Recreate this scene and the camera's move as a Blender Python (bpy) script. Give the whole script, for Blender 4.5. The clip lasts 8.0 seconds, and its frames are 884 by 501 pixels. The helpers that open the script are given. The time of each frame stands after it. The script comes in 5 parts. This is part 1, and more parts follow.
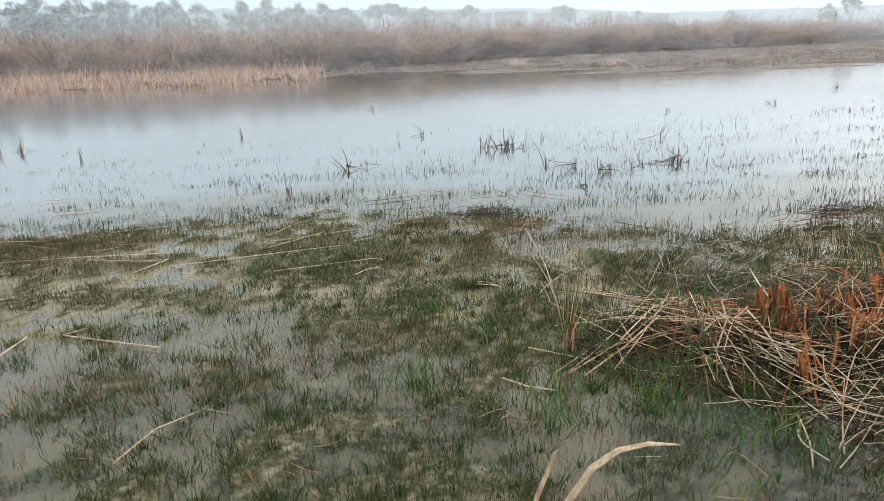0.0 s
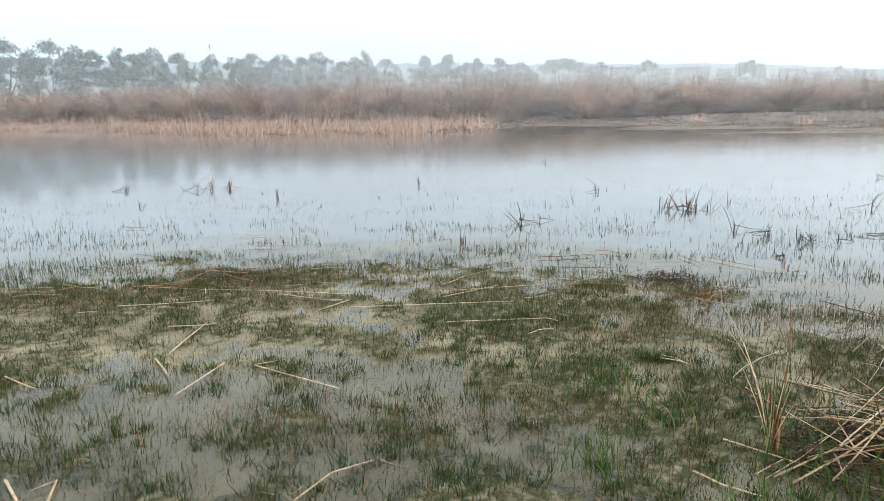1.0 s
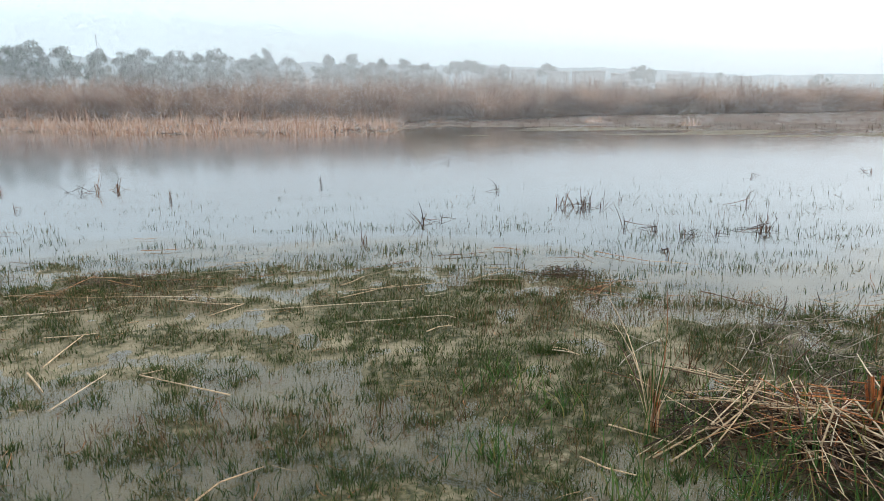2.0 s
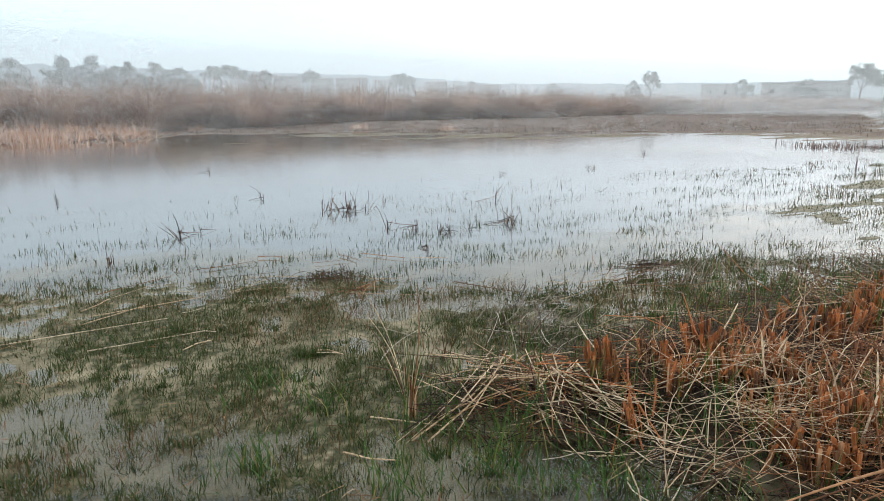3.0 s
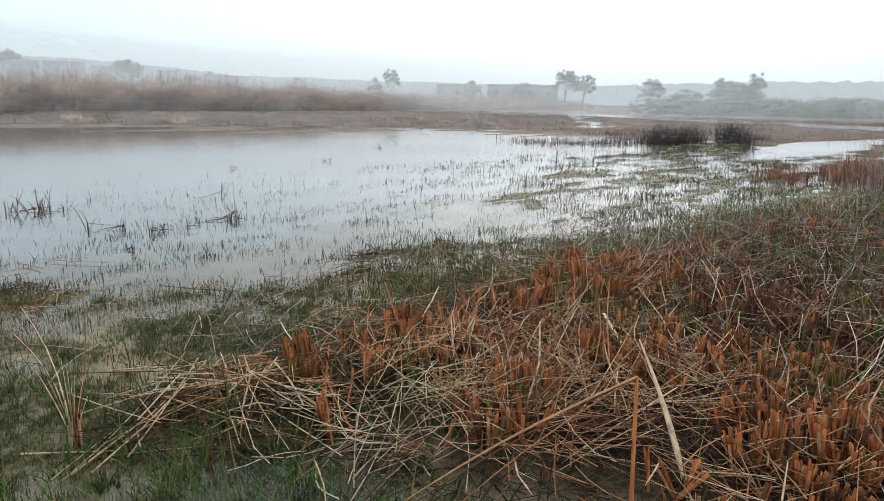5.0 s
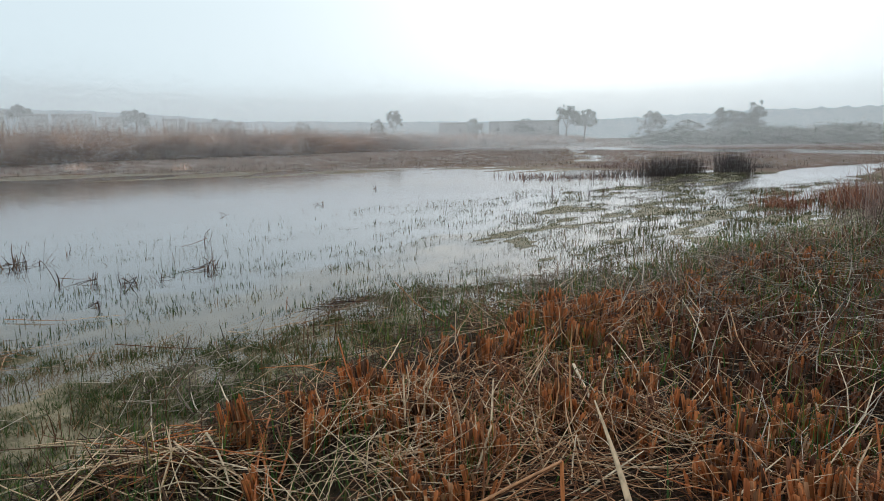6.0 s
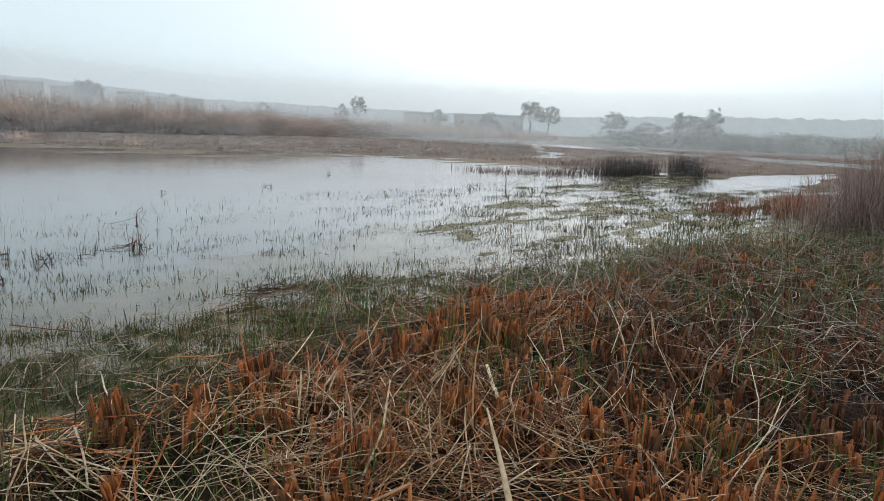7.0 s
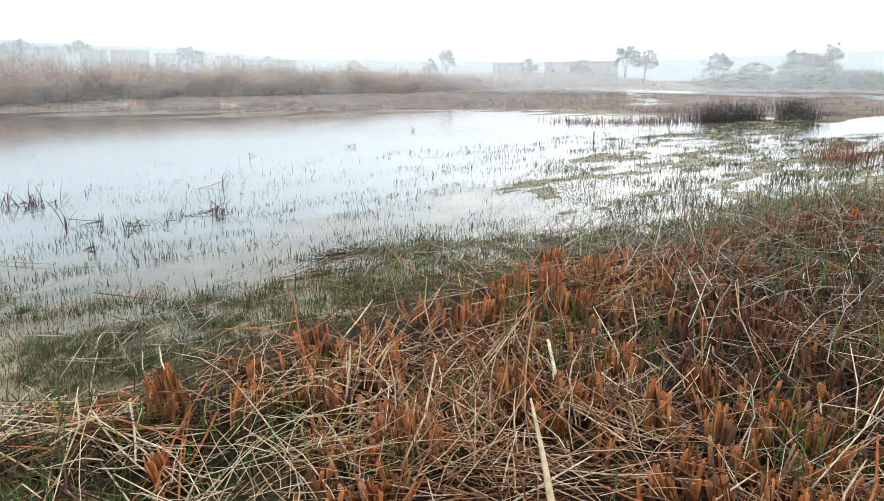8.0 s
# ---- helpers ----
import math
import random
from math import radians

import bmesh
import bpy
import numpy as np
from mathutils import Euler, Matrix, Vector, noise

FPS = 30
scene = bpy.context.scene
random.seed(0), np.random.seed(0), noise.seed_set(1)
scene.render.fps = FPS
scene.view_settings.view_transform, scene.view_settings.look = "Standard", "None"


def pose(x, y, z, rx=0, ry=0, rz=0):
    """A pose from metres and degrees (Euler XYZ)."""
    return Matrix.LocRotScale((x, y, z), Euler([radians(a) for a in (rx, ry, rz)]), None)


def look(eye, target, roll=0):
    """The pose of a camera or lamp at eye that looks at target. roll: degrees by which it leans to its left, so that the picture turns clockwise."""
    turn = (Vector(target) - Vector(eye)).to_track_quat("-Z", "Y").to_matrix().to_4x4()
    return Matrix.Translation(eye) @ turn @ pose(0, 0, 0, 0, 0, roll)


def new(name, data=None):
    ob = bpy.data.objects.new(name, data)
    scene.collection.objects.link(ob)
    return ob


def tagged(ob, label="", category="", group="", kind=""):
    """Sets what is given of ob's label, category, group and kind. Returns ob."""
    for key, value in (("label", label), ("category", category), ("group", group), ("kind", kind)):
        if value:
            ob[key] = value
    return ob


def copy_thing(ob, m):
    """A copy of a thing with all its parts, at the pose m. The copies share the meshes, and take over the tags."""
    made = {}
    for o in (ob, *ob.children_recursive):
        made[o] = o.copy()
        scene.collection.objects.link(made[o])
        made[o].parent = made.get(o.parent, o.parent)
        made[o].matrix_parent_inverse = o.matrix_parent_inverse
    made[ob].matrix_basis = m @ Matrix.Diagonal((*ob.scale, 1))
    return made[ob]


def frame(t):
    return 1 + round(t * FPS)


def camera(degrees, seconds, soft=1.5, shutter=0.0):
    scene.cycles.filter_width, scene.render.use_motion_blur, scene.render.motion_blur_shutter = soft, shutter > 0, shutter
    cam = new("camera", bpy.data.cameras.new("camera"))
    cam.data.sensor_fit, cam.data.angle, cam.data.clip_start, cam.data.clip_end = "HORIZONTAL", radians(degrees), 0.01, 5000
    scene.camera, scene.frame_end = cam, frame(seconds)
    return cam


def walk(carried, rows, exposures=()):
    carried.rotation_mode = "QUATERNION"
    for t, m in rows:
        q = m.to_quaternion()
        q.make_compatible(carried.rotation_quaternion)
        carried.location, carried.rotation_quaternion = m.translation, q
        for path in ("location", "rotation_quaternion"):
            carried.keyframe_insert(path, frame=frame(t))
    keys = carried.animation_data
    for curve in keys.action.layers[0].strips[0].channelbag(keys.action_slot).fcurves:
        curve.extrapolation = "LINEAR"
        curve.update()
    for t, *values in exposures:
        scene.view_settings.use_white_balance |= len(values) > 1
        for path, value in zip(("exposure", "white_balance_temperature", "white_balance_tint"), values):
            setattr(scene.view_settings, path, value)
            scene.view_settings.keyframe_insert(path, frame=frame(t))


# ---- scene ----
# ---- camera ----
cam = camera(67.7, 8.0, soft=0.5)
PATH = [
    (0, (-0.177, 0.075, 1.483), (0.209, 1.946, 0.891), -2.2),
    (0.5, (-0.229, 0.162, 1.518), (-0.154, 2.097, 1.018), -0.6),
    (1, (-0.293, 0.189, 1.515), (-0.374, 2.14, 1.082), -1.2),
    (1.5, (-0.299, 0.194, 1.509), (-0.511, 2.135, 1.078), -1.0),
    (2, (-0.215, 0.187, 1.504), (-0.02, 2.129, 1.068), -0.6),
    (2.2, (-0.19, 0.179, 1.504), (0.196, 2.094, 1.073), -0.0),
    (3.3, (-0.069, 0.098, 1.487), (0.849, 1.821, 1.058), -1.7),
    (3.5, (-0.042, 0.103, 1.496), (0.927, 1.8, 1.07), -2.1),
    (4, (0.009, 0.026, 1.493), (1.211, 1.582, 1.125), -0.5),
    (4.5, (0.066, 0.004, 1.491), (1.406, 1.432, 1.083), -0.4),
    (5, (0.215, 0.028, 1.452), (1.642, 1.358, 1.013), 0.9),
    (5.2, (0.288, 0.033, 1.441), (1.727, 1.366, 1.054), -3.2),
    (6.3, (0.7, -0.035, 1.474), (2.108, 1.352, 1.165), 0.6),
    (6.5, (0.745, -0.049, 1.475), (2.143, 1.347, 1.169), 1.7),
    (7, (0.914, -0.06, 1.442), (2.419, 1.208, 1.086), 2.1),
    (7.2, (1.002, -0.024, 1.446), (2.467, 1.299, 1.122), 1.7),
    (7.5, (1.162, -0.041, 1.423), (2.646, 1.225, 0.983), 1.1),
    (7.6, (1.116, 0.007, 1.395), (2.639, 1.181, 0.848), 2.5),
    (8, (1.194, -0.045, 1.478), (2.485, 1.399, 0.982), -0.4),
]
walk(cam, [(t, look(eye, target, roll)) for t, eye, target, roll in PATH], exposures=[(0, 0.22), (0.5, 0.38), (1, 0.3), (1.5, 0.12), (2.2, 0.05), (3.5, -0.1), (4.5, -0.36), (5.2, -0.08), (6.3, -0.6), (7, -0.42), (7.5, -0.08), (7.8, 0.35), (8, 0.45)])

# ---- light: hazy overcast morning, veiled sun low over the far end of the marsh ----
SUN_AZIMUTH, SUN_HEIGHT = radians(62), radians(24)
world = bpy.data.worlds.new("sky")
scene.world = world
world.use_nodes = True
wn, wl = world.node_tree.nodes, world.node_tree.links
sky = wn.new("ShaderNodeTexSky")
sky.sky_type = "NISHITA"
sky.sun_disc = False
sky.sun_elevation, sky.sun_rotation = SUN_HEIGHT, SUN_AZIMUTH
sky.air_density, sky.dust_density, sky.ozone_density = 1.0, 6.0, 1.0
veil = wn.new("ShaderNodeHueSaturation")
veil.inputs["Saturation"].default_value = 0.35
wl.new(sky.outputs["Color"], veil.inputs["Color"])
cloud = wn.new("ShaderNodeMix")
cloud.data_type = "RGBA"
cloud.inputs["Factor"].default_value = 0.83
cloud.inputs["B"].default_value = (9.9, 11.9, 13.0, 1)
wl.new(veil.outputs["Color"], cloud.inputs["A"])
wl.new(cloud.outputs["Result"], wn["Background"].inputs["Color"])
wn["Background"].inputs["Strength"].default_value = 0.11

sun_data = bpy.data.lights.new("sun", "SUN")
sun_data.energy, sun_data.angle, sun_data.color = 1.5, radians(10), (1.0, 0.94, 0.85)
sun = new("sun", sun_data)
sun_way = Vector((math.sin(SUN_AZIMUTH) * math.cos(SUN_HEIGHT), math.cos(SUN_AZIMUTH) * math.cos(SUN_HEIGHT), math.sin(SUN_HEIGHT)))
sun.matrix_world = look(sun_way * 60, (0, 0, 0))

# ---- small tools ----
rng = np.random.default_rng(11)


def lattice(ix, iy, seed):
    h = (ix * 374761393 + iy * 668265263 + seed * 1442695041) & 0xFFFFFFFF
    h = ((h ^ (h >> 13)) * 1274126177) & 0xFFFFFFFF
    return ((h ^ (h >> 16)) & 0xFFFF) / 65535.0


def vnoise(x, y, seed=0):
    """Smooth noise from 0 to 1, one cell a metre."""
    x, y = np.asarray(x, float), np.asarray(y, float)
    ix, iy = np.floor(x).astype(np.int64), np.floor(y).astype(np.int64)
    fx, fy = x - ix, y - iy
    fx, fy = fx * fx * (3 - 2 * fx), fy * fy * (3 - 2 * fy)
    a, b = lattice(ix, iy, seed), lattice(ix + 1, iy, seed)
    c, d = lattice(ix, iy + 1, seed), lattice(ix + 1, iy + 1, seed)
    return (a * (1 - fx) + b * fx) * (1 - fy) + (c * (1 - fx) + d * fx) * fy


def fbm(x, y, seed=0, octaves=3):
    total, gain, norm = 0.0, 1.0, 0.0
    for k in range(octaves):
        total = total + gain * vnoise(x * 2**k, y * 2**k, seed + 17 * k)
        norm, gain = norm + gain, gain * 0.5
    return total / norm


def link_mesh(name, verts, faces, material, parent=None, label="", smooth=False):
    """One mesh object from arrays of vertices and of quads or triangles."""
    verts, faces = np.asarray(verts, np.float32).reshape(-1, 3), np.asarray(faces, np.int32)
    me = bpy.data.meshes.new(name)
    me.vertices.add(len(verts))
    me.vertices.foreach_set("co", verts.ravel())
    me.loops.add(faces.size)
    me.loops.foreach_set("vertex_index", faces.ravel())
    me.polygons.add(len(faces))
    me.polygons.foreach_set("loop_start", np.arange(0, faces.size, faces.shape[1], dtype=np.int32))
    if smooth:
        me.polygons.foreach_set("use_smooth", np.ones(len(faces), bool))
    me.materials.append(material)
    me.update(calc_edges=True)
    me.validate()
    ob = new(name, me)
    ob.parent = parent
    if label:
        ob["label"] = label
    return ob


def joined(*pieces):
    """Several (verts, faces) in one."""
    verts, faces, n = [], [], 0
    for v, f in pieces:
        verts.append(v), faces.append(f + n)
        n += len(v)
    return np.concatenate(verts), np.concatenate(faces)


def ribbons(base, way, bend, length, width, face, segs=2, taper=0.9):
    """Leaves: each starts at base along way, bends off by bend, and tapers to its tip."""
    n = len(base)
    s = np.linspace(0, 1, segs + 1)[None, :, None]
    spine = base[:, None] + length[:, None, None] * (s * way[:, None] + s * s * bend[:, None])
    side = np.stack([np.cos(face), np.sin(face), 0 * face], -1)[:, None]
    half = 0.5 * width[:, None, None] * (1 - taper * s**1.6)
    verts = np.stack([spine - side * half, spine + side * half], 2).reshape(-1, 3)
    k = np.arange(segs)
    quad = np.stack([2 * k, 2 * k + 1, 2 * k + 3, 2 * k + 2], -1)
    faces = (quad[None] + (np.arange(n) * 2 * (segs + 1))[:, None, None]).reshape(-1, 4)
    return verts, faces


def tubes(points, wide, thick, sides=6, close=True):
    """Round or flattened stems along rows of points (n, k, 3); wide and thick are (n, k) half widths."""
    points = np.asarray(points, float)
    n, k, _ = points.shape
    wide, thick = np.broadcast_to(wide, (n, k)), np.broadcast_to(thick, (n, k))
    along = np.gradient(points, axis=1)
    along /= np.linalg.norm(along, axis=2, keepdims=True) + 1e-9
    mean = points[:, -1] - points[:, 0]
    mean /= np.linalg.norm(mean, axis=1, keepdims=True) + 1e-9
    a = rng.uniform(0, 2 * np.pi, n)
    flat = np.stack([np.cos(a), np.sin(a), 0 * a], -1)
    ref = np.where((np.abs(mean[:, 2]) > 0.85)[:, None], flat, np.array([[0, 0, 1.0]]))[:, None]
    u = np.cross(along, ref)
    u /= np.linalg.norm(u, axis=2, keepdims=True) + 1e-9
    v = np.cross(u, along)
    if close:
        points = np.concatenate([points[:, :1], points, points[:, -1:]], 1)
        u, v = (np.concatenate([q[:, :1], q, q[:, -1:]], 1) for q in (u, v))
        wide, thick = (np.concatenate([0.02 * q[:, :1], q, 0.02 * q[:, -1:]], 1) for q in (wide, thick))
        k += 2
    t = np.arange(sides) * 2 * np.pi / sides
    ring = points[:, :, None] + u[:, :, None] * (wide[:, :, None] * np.cos(t))[..., None] + v[:, :, None] * (thick[:, :, None] * np.sin(t))[..., None]
    i, j = np.meshgrid(np.arange(k - 1), np.arange(sides), indexing="ij")
    quad = np.stack([i * sides + j, i * sides + (j + 1) % sides, (i + 1) * sides + (j + 1) % sides, (i + 1) * sides + j], -1).reshape(-1, 4)
    return ring.reshape(-1, 3), (quad[None] + (np.arange(n) * k * sides)[:, None, None]).reshape(-1, 4)


def scatter(n, x0, x1, y0, y1):
    return rng.uniform(x0, x1, n), rng.uniform(y0, y1, n)


def leaning(n, lean):
    """Unit ways that lean off the upright by up to about that many radians."""
    a, b = rng.uniform(0, 2 * np.pi, n), np.abs(rng.normal(0, lean, n))
    return np.stack([np.sin(b) * np.cos(a), np.sin(b) * np.sin(a), np.cos(b)], -1)


def thing(name, x, y, z, label, category, group=""):
    ob = new(name)
    ob.location = (x, y, z)
    ob.empty_display_size = 0.1
    return tagged(ob, label, category, group)


# ---- materials ----
def material(name, rough=0.7, spec=0.3):
    m = bpy.data.materials.new(name)
    m.use_nodes = True
    bsdf = m.node_tree.nodes["Principled BSDF"]
    bsdf.inputs["Roughness"].default_value = rough
    bsdf.inputs["Specular IOR Level"].default_value = spec
    return m, m.node_tree.nodes, m.node_tree.links, bsdf


def ramp(nodes, colours):
    r = nodes.new("ShaderNodeValToRGB")
    while len(r.color_ramp.elements) < len(colours):
        r.color_ramp.elements.new(0.5)
    for e, (at, c) in zip(r.color_ramp.elements, colours):
        e.position, e.color = at, (*c, 1)
    return r


def plant(name, colours, rough=0.7, through_light=0.25, grain=60.0, spec=0.25, by_thing=0.0, patches=0.0):
    """A leaf or straw surface: each piece takes its own tone, with a lengthwise grain and darker flecks."""
    m, n, l, bsdf = material(name, rough, spec)
    geo, info, place = n.new("ShaderNodeNewGeometry"), n.new("ShaderNodeObjectInfo"), n.new("ShaderNodeTexCoord")
    tone = ramp(n, colours)
    if by_thing:
        turn = n.new("ShaderNodeMix")
        turn.inputs["Factor"].default_value = by_thing
        l.new(geo.outputs["Random Per Island"], turn.inputs["A"])
        l.new(info.outputs["Random"], turn.inputs["B"])
    else:
        add, turn = n.new("ShaderNodeMath"), n.new("ShaderNodeMath")
        add.operation, turn.operation = "ADD", "FRACT"
        l.new(geo.outputs["Random Per Island"], add.inputs[0])
        l.new(info.outputs["Random"], add.inputs[1])
        l.new(add.outputs[0], turn.inputs[0])
    l.new(turn.outputs[0], tone.inputs["Fac"])
    scale = n.new("ShaderNodeMapping")
    scale.inputs["Scale"].default_value = (grain, grain, grain * 0.12)
    l.new(place.outputs["Object"], scale.inputs["Vector"])
    tex = n.new("ShaderNodeTexNoise")
    tex.inputs["Scale"].default_value = 1.0
    tex.inputs["Detail"].default_value = 3.0
    l.new(scale.outputs[0], tex.inputs["Vector"])
    fleck = ramp(n, [(0.3, (0.55, 0.52, 0.5)), (0.62, (1.12, 1.1, 1.08))])
    l.new(tex.outputs["Fac"], fleck.inputs["Fac"])
    mix = n.new("ShaderNodeMix")
    mix.data_type, mix.blend_type = "RGBA", "MULTIPLY"
    mix.inputs["Factor"].default_value = 1.0
    l.new(tone.outputs["Color"], mix.inputs["A"])
    l.new(fleck.outputs["Color"], mix.inputs["B"])
    if patches:
        stand = n.new("ShaderNodeTexNoise")
        stand.inputs["Scale"].default_value, stand.inputs["Detail"].default_value = patches, 3.0
        l.new(geo.outputs["Position"], stand.inputs["Vector"])
        shade = ramp(n, [(0.38, (0.52, 0.5, 0.5)), (0.56, (1.0, 1.0, 1.0)), (0.7, (1.2, 1.18, 1.15))])
        l.new(stand.outputs["Fac"], shade.inputs["Fac"])
        first, mix = mix, n.new("ShaderNodeMix")
        mix.data_type, mix.blend_type = "RGBA", "MULTIPLY"
        mix.inputs["Factor"].default_value = 1.0
        l.new(first.outputs["Result"], mix.inputs["A"])
        l.new(shade.outputs["Color"], mix.inputs["B"])
    l.new(mix.outputs["Result"], bsdf.inputs["Base Color"])
    if through_light:
        trans, both = n.new("ShaderNodeBsdfTranslucent"), n.new("ShaderNodeMixShader")
        l.new(mix.outputs["Result"], trans.inputs["Color"])
        both.inputs["Fac"].default_value = through_light
        l.new(bsdf.outputs[0], both.inputs[1])
        l.new(trans.outputs[0], both.inputs[2])
        l.new(both.outputs[0], n["Material Output"].inputs["Surface"])
    return m


GRASS = plant("marsh grass", [(0.0, (0.035, 0.06, 0.016)), (0.4, (0.065, 0.095, 0.026)), (0.65, (0.1, 0.105, 0.04)), (0.8, (0.17, 0.115, 0.055)), (1.0, (0.27, 0.19, 0.1))])
SPROUT = plant("wet sprouts", [(0.0, (0.04, 0.065, 0.02)), (0.6, (0.085, 0.12, 0.034)), (1.0, (0.2, 0.165, 0.08))])
LUSH = plant("lush blades", [(0.0, (0.05, 0.11, 0.03)), (0.5, (0.08, 0.17, 0.035)), (0.75, (0.11, 0.19, 0.04)), (0.88, (0.22, 0.22, 0.05)), (1.0, (0.36, 0.27, 0.1))], rough=0.5)
TUFT = plant("dark tuft grass", [(0.0, (0.032, 0.06, 0.014)), (0.5, (0.06, 0.1, 0.023)), (0.8, (0.095, 0.125, 0.035)), (1.0, (0.2, 0.15, 0.06))], rough=0.55)
STUB = plant("cut reed sheath", [(0.15, (0.07, 0.034, 0.022)), (0.34, (0.17, 0.08, 0.045)), (0.46, (0.28, 0.12, 0.045)), (0.56, (0.5, 0.155, 0.052)), (0.74, (0.68, 0.24, 0.08)), (0.92, (0.55, 0.32, 0.18))], grain=90.0, through_light=0.25, by_thing=0.5)
# duller, darker version of the sheath colours
DULL_STUB = plant("dull reed sheath", [(0.15, (0.045, 0.02, 0.013)), (0.45, (0.13, 0.05, 0.027)), (0.7, (0.25, 0.09, 0.043)), (0.9, (0.33, 0.19, 0.12))], grain=90.0, through_light=0.15, by_thing=0.5)
STRAW = plant("dry straw", [(0.0, (0.1, 0.04, 0.02)), (0.38, (0.36, 0.14, 0.058)), (0.66, (0.58, 0.3, 0.145)), (0.86, (0.78, 0.58, 0.38)), (1.0, (0.26, 0.11, 0.05))], grain=40.0, through_light=0.12)
GREY_STRAW = plant("weathered straw", [(0.0, (0.06, 0.042, 0.032)), (0.45, (0.2, 0.145, 0.11)), (0.8, (0.46, 0.38, 0.3)), (1.0, (0.64, 0.55, 0.45))], grain=40.0, through_light=0.1)
PALE = plant("bleached straw", [(0.0, (0.6, 0.4, 0.24)), (0.6, (0.71, 0.51, 0.33)), (1.0, (0.78, 0.63, 0.46))], grain=40.0, through_light=0.1)
LITTER = plant("rotting litter", [(0.0, (0.018, 0.01, 0.007)), (0.55, (0.06, 0.026, 0.014)), (1.0, (0.18, 0.09, 0.045))], grain=40.0, through_light=0.1)
RUST = plant("withered grass", [(0.0, (0.09, 0.045, 0.025)), (0.6, (0.19, 0.1, 0.05)), (1.0, (0.36, 0.22, 0.12))], grain=40.0)
SNAG = plant("drowned reed", [(0.0, (0.06, 0.045, 0.04)), (0.6, (0.14, 0.085, 0.06)), (1.0, (0.34, 0.2, 0.13))], through_light=0.1)
REED = plant("dead standing reed", [(0.0, (0.33, 0.205, 0.16)), (0.5, (0.54, 0.375, 0.3)), (1.0, (0.68, 0.53, 0.43))], grain=8.0, through_light=0.5, patches=0.42)
FRINGE = plant("cut reed fringe", [(0.0, (0.46, 0.245, 0.165)), (0.5, (0.72, 0.46, 0.34)), (0.8, (0.8, 0.6, 0.48)), (1.0, (0.54, 0.38, 0.31))], grain=10.0, through_light=0.2)
FLATS = plant("flat dead growth", [(0.0, (0.12, 0.085, 0.062)), (1.0, (0.22, 0.155, 0.115))], grain=8.0)
SEDGE = plant("red sedge", [(0.0, (0.12, 0.045, 0.03)), (0.5, (0.3, 0.12, 0.07)), (0.85, (0.46, 0.22, 0.14)), (1.0, (0.6, 0.44, 0.32))], grain=20.0)
RUSH = plant("brown rush", [(0.0, (0.12, 0.08, 0.075)), (0.5, (0.28, 0.19, 0.17)), (1.0, (0.48, 0.37, 0.32))], grain=12.0, through_light=0.3)
MEADOW = plant("meadow grass", [(0.0, (0.055, 0.065, 0.032)), (0.45, (0.1, 0.11, 0.055)), (0.75, (0.17, 0.15, 0.085)), (1.0, (0.3, 0.24, 0.15))], grain=20.0)
DARK = plant("dark rush", [(0.0, (0.07, 0.06, 0.06)), (1.0, (0.15, 0.12, 0.11))], grain=20.0)
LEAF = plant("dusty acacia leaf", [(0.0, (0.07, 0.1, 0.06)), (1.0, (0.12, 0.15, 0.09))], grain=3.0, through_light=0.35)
BARK = plant("grey bark", [(0.0, (0.12, 0.1, 0.085)), (1.0, (0.2, 0.17, 0.14))], grain=6.0, through_light=0.0, rough=0.9)


